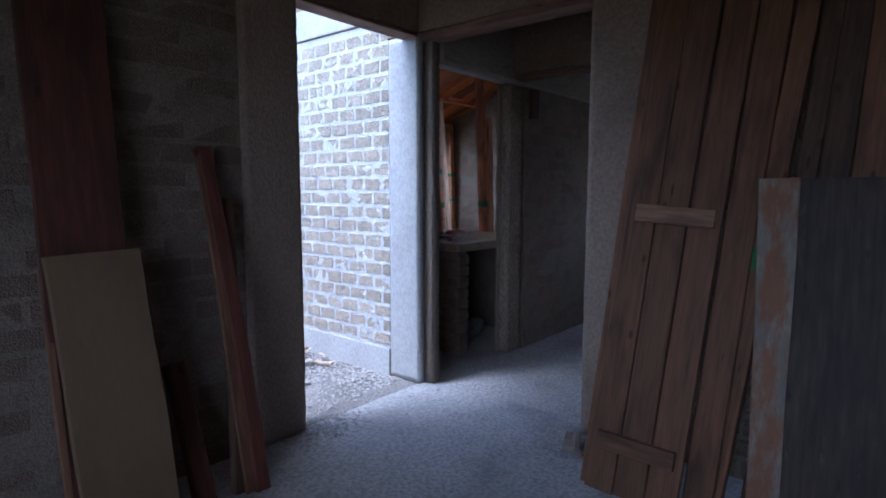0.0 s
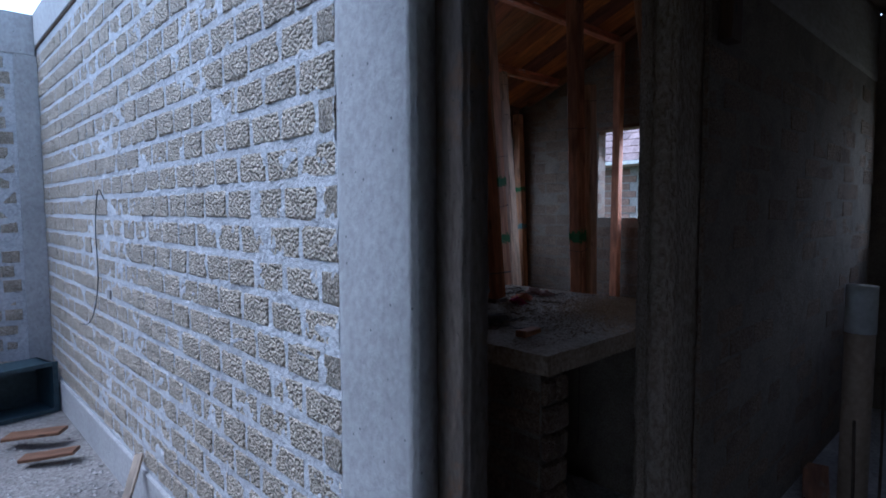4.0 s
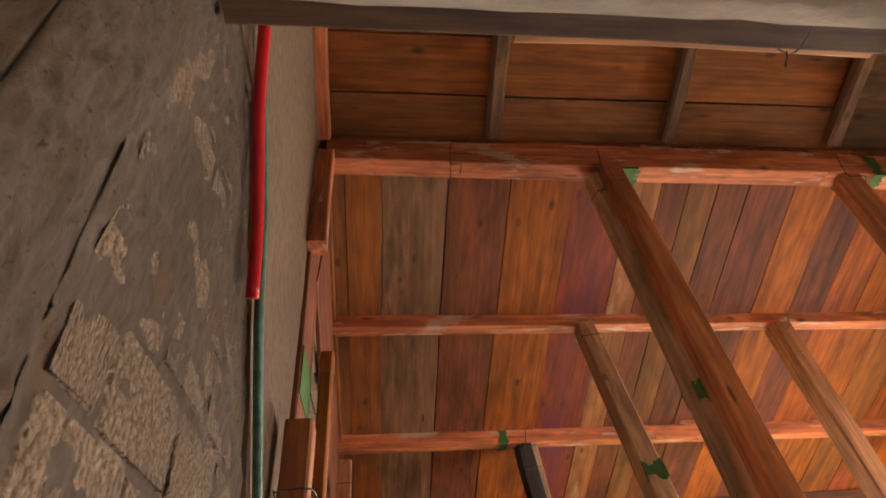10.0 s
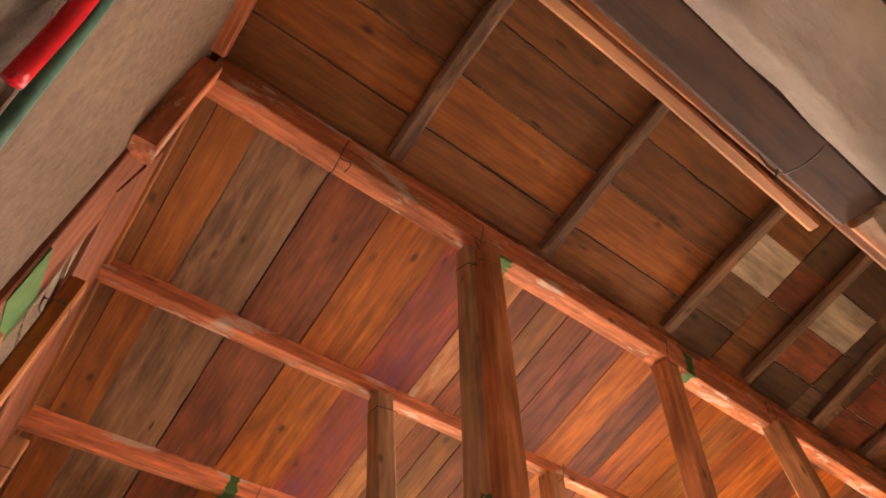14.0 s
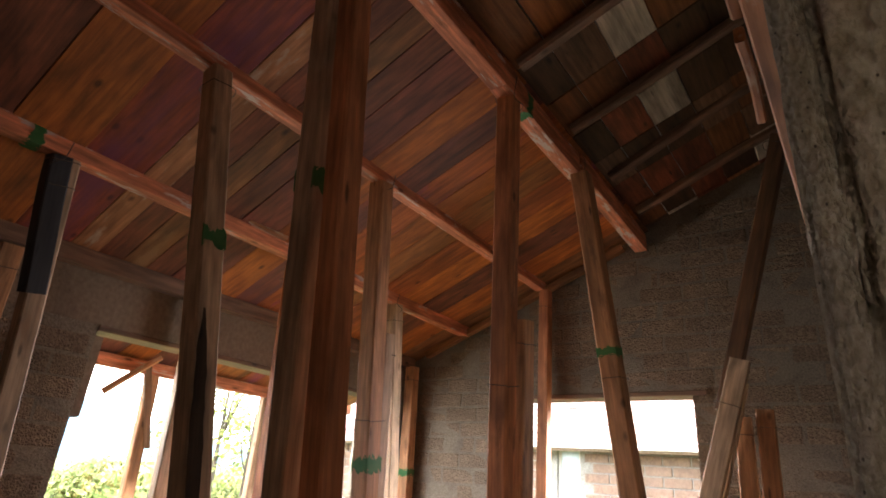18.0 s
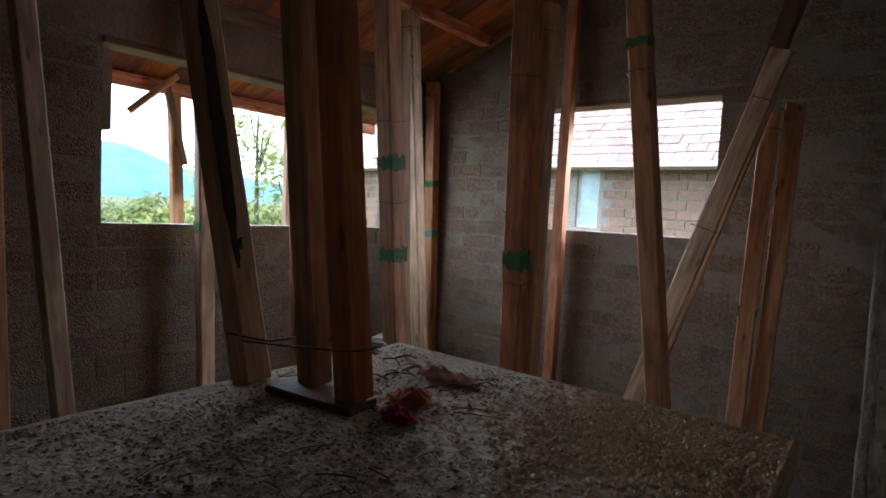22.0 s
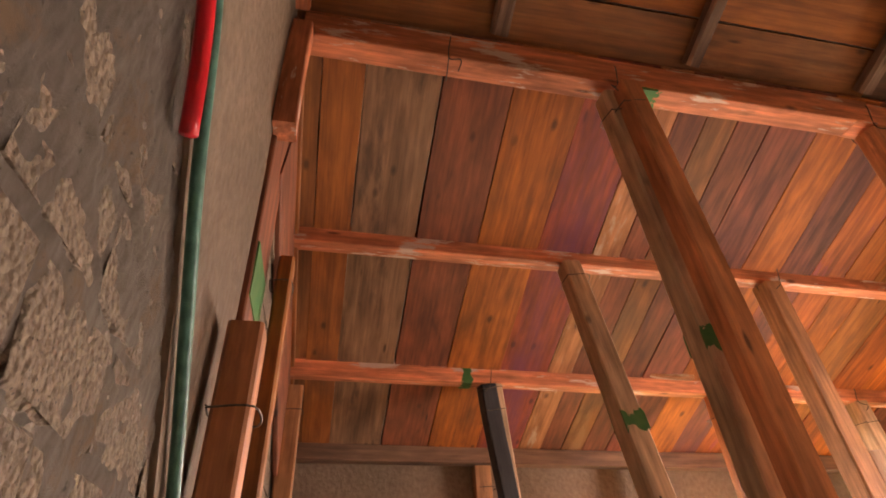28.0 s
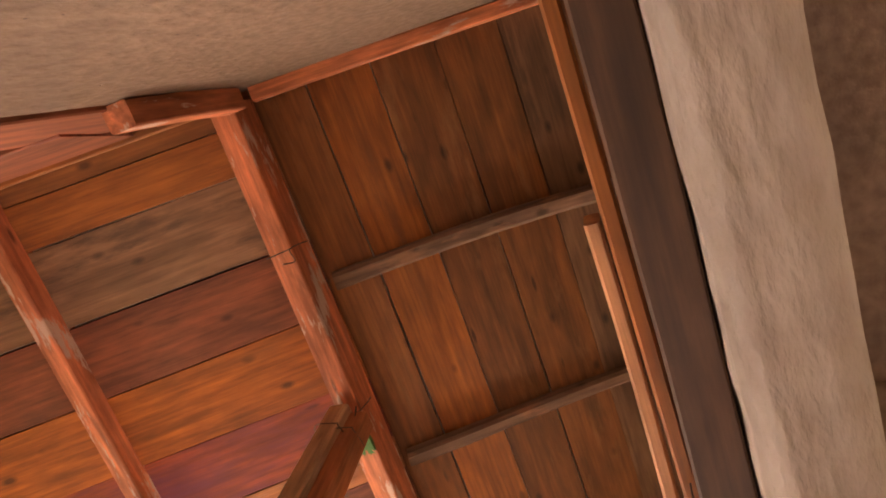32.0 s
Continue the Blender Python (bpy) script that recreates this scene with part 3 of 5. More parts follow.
# yard far and west walls
wall_yard_n = solid("wall_yard_north", [((-5.2, 4.41, 0.0), (-0.149, 4.54, 2.66))], MORTAR, "block wall closing the open yard", "wall")
solid("ring_beam_yard_north", [((-5.2, 4.40, 2.662), (-0.16, 4.55, 2.97))], CONC, "concrete ring beam on the yard wall", "beam", 0.006)
solid("column_yard_north", [((-0.30, 4.39, 0.0), (-0.149, 4.41, 2.66))], CONC, "concrete column in the yard corner", "column", 0.006)
solid("wall_yard_west", [((-5.35, 0.0, 0.0), (-5.2, 4.95, 2.97))], MORTAR, "plain wall on the far side of the yard", "wall")

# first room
wall_first_n = solid("wall_first_north", [((-5.4, 0.007, 0.0), (-1.56, 0.143, SPRING))], MORTAR_SHADED, "block wall in a shaded tone with planks leaning on it", "wall")
solid("column_yard_door", [((-1.56, -0.03, 0.0), (-1.2, 0.16, SPRING))], CONC_ROOM_SHADED, "rough concrete column at the yard opening", "column", 0.012, relief=0.0025)
solid("beam_first_north", [((-5.4, -0.005, SPRING), (-0.16, 0.155, CEIL))], CONC_WARM_SHADED, "concrete beam over the opening to the yard", "beam", 0.006)
wall_first_e = solid("wall_first_east", [((-0.143, -5.6, 0.0), (-0.007, -1.72, SPRING))], MORTAR_SHADED, "block wall behind leaning planks", "wall")
solid("column_first_east", [((-0.158, -1.72, 0.0), (0.008, -1.325, SPRING))], CONC_ROOM_SHADED, "board-marked concrete column with a chipped edge", "column", 0.01, relief=0.002)
solid("beam_first_east", [((-0.155, -5.6, SPRING + 0.002), (0.005, -0.004, CEIL))], CONC_WARM_SHADED, "concrete beam over the passage", "beam", 0.006)
# the gap in this unseen wall is added to go with the fill lamp
solid("wall_first_west", [((-5.55, -5.6, 0.0), (-5.4, 0.15, 0.8)), ((-5.55, -5.6, 2.4), (-5.4, 0.15, CEIL)), ((-5.55, -5.6, 0.8), (-5.4, -4.2, 2.4)), ((-5.55, -1.6, 0.8), (-5.4, 0.15, 2.4))], MORTAR_SHADED, "block wall", "wall")
solid("wall_first_south", [((-5.55, -5.75, 0.0), (0.0, -5.6, CEIL))], MORTAR_SHADED, "block wall", "wall")
solid("ceiling", [((-5.55, -5.75, CEIL), (4.45, -0.082, CEIL + 0.15)), ((-5.55, -0.082, CEIL), (-0.16, 0.155, CEIL + 0.15))], CONC_WARM_SHADED, "bare concrete slab ceiling", "ceiling")
timber("beam_form_board", (-0.075, -1.32, SPRING - 0.028), (-0.075, -0.01, SPRING - 0.028), 0.17, 0.05, W_FORM, None, "rough form board under the concrete beam", "board")
timber("yard_form_board", (-1.2, 0.07, SPRING - 0.014), (-0.16, 0.07, SPRING - 0.014), 0.15, 0.025, W_FORM, None, "thin form board under the beam over the yard opening", "board")

# vestibule
solid("column_doorway", [((DX, -0.058, 0.0), (DX + 0.24, 0.03, 2.38))], ROUGH_CONC, "brown concrete column beside the doorway", "column", 0.012, relief=0.003)
solid("column_doorway_edge", [((DX - 0.004, 0.031, 0.0), (DX + 0.235, 0.069, 2.38))], PITTED, "ragged pitted mortar edge of the doorway column", "column edge", 0.008, relief=0.0045)
wall_v_n = solid("wall_vestibule_north", [((DX + 0.24, -0.075, 0.0), (4.16, 0.058, 2.38))], MORTAR_SHADED, "block wall in a shaded tone between vestibule and back room", "wall")
solid("beam_doorway", [((0.006, -0.08, 2.384), (4.16, 0.044, CEIL))], CONC_PALE, "board-marked concrete beam over the doorway", "beam", 0.006, relief=0.004)
bm = gable_bm(0, 1, [(-0.08, CEIL), (0.044, CEIL), (0.044, roof_z(0.044) + 0.12), (-0.08, roof_z(-0.08) + 0.12)])
bmesh.ops.scale(bm, vec=(4.16, 1, 1), verts=bm.verts)
tagged(finish("wall_over_doorway", bm, CONC_WARM_SHADED), "upper wall under the roof's high edge", "wall", kind="structure")
lintel_board = thing("lintel_form_board", "thick dark form board wired to the doorway beam", "board")
timber("board", (0.015, 0.0815, 2.515), (1.04, 0.0815, 2.511), 0.07, 0.125, W_SOOT, lintel_board, wob=0.003)
part("tie_wire", tube_bm([(0.86, 0.040, 2.60), (0.865, 0.041, 2.443), (0.87, 0.121, 2.445), (0.868, 0.122, 2.60)], 0.0016, 5), WIRE, lintel_board, "tie wire round the board")
part("tie_wire", tube_bm([(0.866, 0.116, 2.446), (0.864, 0.122, 2.434), (0.858, 0.124, 2.424), (0.852, 0.122, 2.412)], 0.0018, 5), WIRE, lintel_board, "loose twisted wire end")
solid("beam_vestibule", [((DX + 0.02, -3.3, 2.45), (DX + 0.18, -0.085, CEIL))], CONC_WARM_SHADED, "concrete beam crossing the vestibule", "beam", 0.006)
timber("vestibule_form_board", (DX + 0.1, -3.2, 2.43), (DX + 0.1, -0.09, 2.43), 0.15, 0.035, W_FORM, None, "form board under the crossing beam", "board")
solid("wall_vestibule_south", [((0.0, -3.45, 0.0), (4.45, -3.3, CEIL))], MORTAR_SHADED, "block wall", "wall")
solid("wall_vestibule_east", [((4.2, -3.3, 0.0), (4.35, 0.0, 1.28)), ((4.2, -3.3, 2.25), (4.35, 0.0, CEIL)), ((4.2, -3.3, 1.28), (4.35, -1.5, 2.25)), ((4.2, -0.28, 1.28), (4.35, 0.0, 2.25))], MORTAR_SHADED, "block wall with a window opening", "wall")

# back room walls
solid("window_jamb", [((1.54, 3.17, 1.80), (1.60, 3.29, 2.20))], CONC_WARM_SHADED, "stepped jamb block at the window edge", "jamb", 0.006)
NW0, NW1, NZ0, NZ1 = 1.555, 3.62, 1.33, 2.222
EY0, EY1, EZ0, EZ1 = 0.885, 2.085, 1.40, 2.262
wall_n = solid("wall_north", [((0.0, NY + 0.007, 0.0), (EX + 0.14, NY + 0.133, NZ0)), ((0.0, NY + 0.007, NZ0), (NW0, NY + 0.133, NZ1 + 0.03)), ((NW1, NY + 0.007, NZ0), (EX + 0.14, NY + 0.133, NZ1 + 0.03))], MORTAR_SHADED, "brown block wall with a wide unglazed window opening", "wall")
solid("ring_beam_north", [((0.0, NY - 0.002, NZ1 + 0.03), (EX + 0.14, NY + 0.142, 2.55))], CONC_WARM_SHADED, "concrete beam over the window", "beam", 0.005)
timber("window_form_board", (NW0 + 0.002, NY + 0.07, NZ1 + 0.015), (NW1 - 0.002, NY + 0.07, NZ1 + 0.015), 0.16, 0.028, W_FORM, None, "form board under the window beam", "board")
E0, E1 = EX + 0.007, EX + 0.133
wall_e = thing("wall_east", "brown block gable wall with an unglazed window opening", "wall", kind="structure")
for pts in ([(0.06, 0), (NY, 0), (NY, EZ0), (0.06, EZ0)], [(0.06, EZ0), (EY0, EZ0), (EY0, EZ1), (0.06, EZ1)], [(EY1, EZ0), (NY, EZ0), (NY, EZ1), (EY1, EZ1)], [(0.06, EZ1), (NY, EZ1), (NY, roof_z(NY) + 0.05), (0.06, roof_z(0.06) + 0.05)]):
    part("wall_core", gable_bm(E0, E1, pts), MORTAR_SHADED, wall_e)
timber("east_form_board", (EX + 0.07, EY0 - 0.08, EZ1 + 0.002), (EX + 0.07, EY1 + 0.08, EZ1 + 0.002), 0.17, 0.03, W_FORM, None, "form board bridging the east window", "board")

bm = bmesh.new()
add_box(bm, (0.002, 1.47, -0.02), (EX - 0.002, NY - 0.002, 0.15))
bmesh.ops.subdivide_edges(bm, edges=bm.edges[:], cuts=30, use_grid_fill=True)
for v in bm.verts:
    if v.co.z > 0.14:
        v.co.z += 0.012 * noise.noise(v.co * 3) + 0.005 * noise.noise(v.co * 11)
tagged(finish("floor_fill", bm, FILL, None, None, True), "raised floor of trodden brown earth", "floor", kind="structure")

# ---- roof formwork of the back room ----
roof = thing("roof_formwork", "plank roof formwork on timber beams, orange and brown boards", "roof")
tilt = -math.degrees(math.atan(PITCH))
north_joints = [0.0, 0.09, 0.235, 0.50, 0.756, 1.025, 1.27, 1.40, 1.52, 1.65, 1.79, 2.0, 2.2, 2.37, 2.55, 2.72, 2.92, 3.12, 3.34, 3.56, 3.8, 4.15]
north_mats = [W_BROWN, W_RUST, W_GREY, W_RED, W_ORANGE, W_LIVID, W_PALE, W_RED, W_BROWN, W_RED, W_PURPLE, W_ORANGE, W_PURPLE, W_MAGENTA, W_ORANGE, W_RUST, W_MAGENTA, W_ORANGE, W_RED, W_ORANGE, W_BROWN]
slope = Vector((0, 1, -PITCH)).normalized()
normal_up = Vector((0, PITCH, 1)).normalized()
for k, (x0, x1) in enumerate(zip(north_joints, north_joints[1:])):
    w = x1 - x0 - 0.0025
    a = Vector(((x0 + x1) / 2, ROOF_Y - 0.02, roof_z(ROOF_Y - 0.02))) + normal_up * (0.0135 + rng.uniform(0, 0.004))
    timber("plank", a, a + slope * 3.04, w, 0.025, north_mats[k], roof, wob=0.0015, bevel=0.0015)
south_rows = 6
for r in range(south_rows):
    y0 = ROOF_Y + 0.02 - r * 0.198
    cuts = [(0.0, 2.13)] + [(2.13 + 0.31 * j, 2.13 + 0.31 * (j + 1)) for j in range(7)]
    for j, (x0, x1) in enumerate(cuts):
        mat_s = rng.choice([W_BROWN, W_GREY, W_ORANGE, W_BROWN]) if j == 0 else rng.choice([W_BROWN, W_WHITE, W_DARK, W_GREY, W_RED, W_PALE, W_DARK])
        if j == 0:
            mat_s = [W_BROWN, W_RUST, W_BROWN, W_BROWN, W_GREY, W_BROWN][r]
        c = Vector((0, y0 - 0.099, roof_z(y0 - 0.099))) + normal_up * (0.045 + rng.uniform(0, 0.005))
        timber("plank", c + Vector((x0 + 0.003, 0, 0)), c + Vector((min(x1, 4.15) - 0.003, 0, 0)), 0.21, 0.025, mat_s, roof, roll=tilt, wob=0.001, bevel=0.0015)
# beams that carry the planks
def beam(a, b, w, d, mat=W_BEAM, label="", name="beam"):
    return timber(name, a, b, w, d, mat, roof, label, wob=0.006)


for xa, xb, za, zb in ((0.03, 2.11, 3.347, 3.327), (2.02, 2.9, 3.318, 3.314), (2.84, 3.98, 3.31, 3.295)):
    beam((xa, ROOF_Y + 0.025, za), (xb, ROOF_Y + 0.035, zb), 0.085, 0.12)
beam((0.01, 1.865, 3.066), (3.98, 1.865, 3.066), 0.075, 0.085)
beam((0.01, 2.535, 2.782), (3.98, 2.535, 2.782), 0.075, 0.085)
beam((0.01, 3.09, 2.54), (3.98, 3.09, 2.54), 0.08, 0.085, W_FORM, "dull wall plate over the window")
for x, slant, width in ((0.66, 0.05, 0.06), (1.37, 0.055, 0.055), (2.09, 0.03, 0.06), (2.66, 0.01, 0.05), (3.22, 0.0, 0.06), (3.72, 0.0, 0.06)):
    y0, y1 = ROOF_Y - 0.04, 0.13
    timber("rafter", (x, y0, roof_z(y0) + 0.005), (x + slant, y1, roof_z(y1) + 0.005), width, 0.055, W_RAFTER, roof, wob=0.014, bevel=0.012)
# edge pieces along the yard wall, following the slope
timber("edge_timber", (0.022, 1.06, roof_z(1.06) - 0.02), (0.022, 0.14, roof_z(0.14) - 0.02), 0.045, 0.07, W_BEAM, roof)
timber("edge_timber", (0.03, 3.0, roof_z(3.0) - 0.02), (0.03, 1.16, roof_z(1.16) - 0.02), 0.025, 0.03, W_RUST, roof)
timber("edge_block", (0.036, 1.055, 2.83), (0.036, 1.07, 3.27), 0.06, 0.07, W_BEAM, roof, "short block under the main beam")
timber("edge_board", (0.012, 1.19, 2.2), (0.012, 1.19, roof_z(1.19) - 0.01), 0.02, 0.24, W_RED, roof, "wide form board on the yard wall")
timber("edge_board", (0.012, 1.32, roof_z(1.32) - 0.24), (0.012, 3.1, roof_z(3.1) - 0.24), 0.02, 0.46, W_RED, roof, "form board on the yard wall under the planks")
bm = bmesh.new()
add_box(bm, (0.0, 1.08, 2.36), (0.0232, 1.28, 2.50))
part("paint_band", bm, GREEN, roof, "sprayed green patch")
timber("edge_timber", (3.96, 2.9, roof_z(2.9) - 0.04), (3.96, 1.25, roof_z(1.25) - 0.04), 0.05, 0.05, W_BROWN, roof)
timber("form_strip", (0.02, 0.132, 2.56), (1.3, 0.134, 2.565), 0.024, 0.07, W_RUST, roof)
timber("form_strip", (0.45, 0.157, 2.55), (1.1, 0.157, 2.56), 0.022, 0.05, W_POST, roof)
timber("form_strip", (1.05, 0.085, 2.47), (2.6, 0.085, 2.47), 0.055, 0.05, W_PALE, roof)
timber("form_strip", (1.32, 0.13, 2.50), (1.60, 0.135, 2.49), 0.02, 0.04, W_PALE, roof, "splintered strip end")
# cast slab that the formwork carries
bm = gable_bm(0.006, 4.25, [(-0.09, roof_z(-0.09) + 0.14), (3.95, roof_z(3.95) + 0.06), (3.95, roof_z(3.95) + 0.14), (-0.09, roof_z(-0.09) + 0.2)])
tagged(finish("roof_slab", bm, CONC), "thin concrete slab above the planks", "roof", kind="structure")

# ---- posts that prop the roof ----
def spray_bm(x0, x1, w, d, seed, skin=0.0014):
    """Paint sprayed round a timber that runs along local x: ragged ends, thin patches left bare."""
    bm = bmesh.new()
    rows, per = 12, 10
    turn = []
    for (ya, za), (yb, zb) in (((-1, -1), (1, -1)), ((1, -1), (1, 1)), ((1, 1), (-1, 1)), ((-1, 1), (-1, -1))):
        turn += [((ya + (yb - ya) * k / per) * (w / 2 + skin), (za + (zb - za) * k / per) * (d / 2 + skin)) for k in range(per)]
    h = x1 - x0
    grid = []
    for y, z in turn:
        lo = x0 + h * (0.12 + 0.30 * noise.noise((y * 60 + seed, z * 60, 1.3)) + 0.10 * noise.noise((y * 300 + seed, z * 300, 1.3)))
        hi = x1 - h * (0.12 + 0.30 * noise.noise((y * 60, z * 60 + seed, 5.7)) + 0.10 * noise.noise((y * 300, z * 300 + seed, 5.7)))
        grid.append([bm.verts.new((lo + (hi - lo) * r / rows, y, z)) for r in range(rows + 1)])
    n = len(turn)
    for j in range(n):
        for r in range(rows):
            edge = abs(r - (rows - 1) / 2) / rows * 2
            if noise.noise((j * 0.7 + seed * 3, r * 0.7, 2.2)) + 1.05 > edge:
                bm.faces.new((grid[j][r], grid[(j + 1) % n][r], grid[(j + 1) % n][r + 1], grid[j][r + 1]))
    bmesh.ops.delete(bm, geom=[v for v in bm.verts if not v.link_faces], context="VERTS")
    return bm



def prop(a, b, w=0.085, d=0.085, mat=W_POST, label="rough sawn timber post propping the roof", marks=(), roll=0.0, wires=()):
    """A post from a to b; marks: (share of its length, material) painted bands; wires: shares where it is bound."""
    a, b = Vector(a), Vector(b)
    if mat is W_POST and int(a.x * 100) % 2:
        mat = W_TAN
    if not wires:
        wires = (0.955,)
    ob = thing("roof_prop", label, "post", "roof props", at=a)
    m = along((0, 0, 0), b - a, roll)
    length = (b - a).length
    p = finish("post", timber_bm(length, w, d, 0.0015 if marks else 0.007, 8, 0.006), mat, ob, m)
    for s, mm, h in marks:
        part("paint_band", spray_bm(s * length - h * 0.6, s * length + h * 0.6, w, d, a.x * 7 + s * 5), mm, ob, "sprayed paint band", m)
    for s in wires:
        c, e = s * length, 0.006
        ring = [(c, -w / 2 - e, -d / 2 - e), (c + 0.004, w / 2 + e, -d / 2 - e), (c, w / 2 + e, d / 2 + e), (c + 0.006, -w / 2 - e, d / 2 + e), (c + 0.004, -w / 2 - e, -d / 2 - e)]
        part("tie_wire", tube_bm(ring, 0.002, 5), WIRE, ob, "twisted tie wire", m)
    return ob


TOP = 1.0
prop((1.255, 1.375, TOP), (1.165, 1.85, 3.02), 0.08, 0.08, marks=((0.64, GREEN, 0.07),), label="leaning timber post with a dark knot, on the counter")
prop((1.33, 1.205, TOP + 0.022), (1.06, 1.135, 3.25), 0.066, 0.074, W_TAN, marks=((0.60, GREEN, 0.07),), label="tall timber post on the counter under the main beam")
prop((1.315, 1.04, TOP + 0.022), (1.085, 1.09, 3.24), 0.074, 0.07, W_REDPOST, label="second timber post wired to its neighbour on the counter")
prop((1.38, 2.97, 0.0), (0.98, 2.53, 2.74), 0.075, 0.085, W_POST, "post with a charred black upper half")
prop((1.062, 2.622, 2.2), (0.974, 2.527, 2.742), 0.078, 0.088, W_BLACK, "charred black upper length of a post")
prop((1.13, 3.11, 0.0), (1.075, 3.11, 2.49), 0.095, 0.07, W_POST, "post standing against the back wall")
prop((2.06, 3.0, 0.0), (1.99, 3.05, 2.5), 0.085, 0.06, label="slim post before the window", marks=((0.53, GREEN, 0.06),))
prop((2.43, 2.6, 0.0), (2.2, 2.54, 2.74), 0.085, 0.08, W_REDPOST, label="reddish timber post under a purlin")
prop((2.50, 1.92, 0.0), (2.13, 1.86, 3.02), 0.09, 0.09, marks=((0.56, GREEN, 0.07), (0.42, GREEN, 0.07)), wires=(0.5, 0.62), label="post spliced with wire, painted green marks")
prop((2.58, 1.98, 0.0), (2.36, 1.93, 2.3), 0.07, 0.08, label="short splice timber beside a post")
prop((3.36, 2.5, 0.0), (3.08, 2.53, 2.74), 0.085, 0.085, label="timber post under a purlin")
prop((3.98, 2.95, 0.0), (3.91, 3.0, 2.5), 0.085, 0.085, marks=((0.52, BLUEPAINT, 0.07), (0.68, GREEN, 0.06)), label="post in the far corner with paint marks")
prop((2.62, 1.36, 0.0), (2.11, 1.12, 3.25), 0.085, 0.08, W_REDPOST, marks=((0.40, GREEN, 0.09),), wires=(0.37, 0.62), label="spliced timber post with a green mark")
prop((2.70, 1.34, 0.0), (2.36, 1.17, 2.3), 0.09, 0.08, label="splice timber bound to a post")
prop((3.93, 1.83, 0.0), (3.95, 1.85, 3.02), 0.075, 0.075, W_REDPOST, label="thin reddish post by the gable wall")
prop((3.05, 0.75, 0.0), (2.87, 1.1, 3.25), 0.095, 0.09, marks=((0.70, GREEN, 0.05),), wires=(0.66,), label="crooked post tilting towards the gable")
prop((3.62, 0.645, 2.10), (3.62, 0.205, 3.66), 0.085, 0.085, W_OLD, "dark upper log of the diagonal brace")
prop((3.58, 1.27, 0.0), (3.58, 0.55, 2.36), 0.035, 0.10, label="pale split board of the diagonal brace", wires=(0.62, 0.9))
prop((3.655, 1.22, 0.0), (3.645, 0.56, 2.25), 0.035, 0.06, W_TAN, "second thin board of the diagonal brace")
prop((3.70, 0.63, 0.0), (3.70, 0.58, 2.08), 0.04, 0.085, label="board leaning by the gable wall", marks=((0.5, GREEN, 0.05),))
prop((3.74, 0.545, 0.0), (3.72, 0.465, 2.12), 0.04, 0.085, label="board leaning beside its twin")
# posts along the yard wall
prop((0.058, 0.92, 0.0), (0.058, 0.92, 2.2), 0.06, 0.08, W_REDPOST, marks=((0.565, GREEN, 0.085), (0.71, BLUEPAINT, 0.09)), wires=(0.61, 0.74, 0.93), label="heavy timber post wired against the block wall")
prop((0.067, 1.33, 0.875), (0.055, 1.33, 2.6), 0.04, 0.06, W_RUST, label="post standing on stacked blocks")
prop((0.045, 2.55, 0.0), (0.045, 2.55, 2.7), 0.08, 0.06, label="post in the dark corner")

# cleats, tie wires and paint on the roof timbers
for a, c, w in (((1.83, 2.485, 2.835), (2.07, 2.485, 2.82), 0.035), ((1.87, 1.81, 3.125), (2.08, 1.81, 3.12), 0.035)):
    timber("cleat", a, c, w, 0.05, W_PALE, roof, "short nailed cleat")


def tie(p, w, h, seed, parent):
    """Twisted wire round a beam, with two loose ends."""
    g = random.Random(seed)
    x, y, z = p
    ring = [(x, y - w, z - h), (x + 0.01, y + w, z - h), (x + 0.02, y + w, z + h), (x + 0.01, y - w, z + h), (x, y - w, z - h - 0.002), (x + g.uniform(-0.05, 0.05), y - w - 0.02, z - h - 0.03), (x + g.uniform(-0.06, 0.06), y - w + 0.01, z - h - 0.05)]
    part("tie_wire", tube_bm(ring, 0.0022, 5), WIRE, parent, "loose ends of tie wire")


for k, (x, y, z, w, h) in enumerate(((0.49, 1.13, 3.325, 0.046, 0.054), (1.07, 1.13, 3.31, 0.046, 0.054), (2.09, 1.13, 3.30, 0.047, 0.056), (2.87, 1.13, 3.30, 0.047, 0.056), (2.17, 1.865, 3.06, 0.041, 0.039), (2.2, 2.535, 2.772, 0.041, 0.039), (3.06, 2.535, 2.773, 0.041, 0.039), (0.97, 2.535, 2.771, 0.041, 0.039))):
    tie((x, y, z), w, h, k, roof)
for x, y, z, w, h, ln in ((1.16, 1.13, 3.31, 0.0445, 0.052, 0.07), (0.83, 2.535, 2.771, 0.0388, 0.0363, 0.05), (2.22, 1.13, 3.30, 0.0445, 0.052, 0.05)):
    bm = spray_bm(-0.01, ln + 0.01, 2 * w, 2 * h, x * 7)
    part("paint_band", bm, GREEN, roof, "smear of green paint", pose(x, y, z))
CORNER = -0.085              # south edge of the rough doorway corner
# concrete stiffener in the block wall, room side
bm = gable_bm(-0.0055, 0.0065, [(0.24, 2.72), (0.30, 2.60), (0.47, 2.36), (0.62, 2.14), (0.80, 1.84), (1.065, 1.80), (1.065, 2.72)])
tagged(finish("pilaster_yard_wall", bm, CONC_WARM_SHADED), "smooth concrete stiffener flush with the blocks", "column", kind="structure")

bm = bmesh.new()
ny, nz = 70, 560


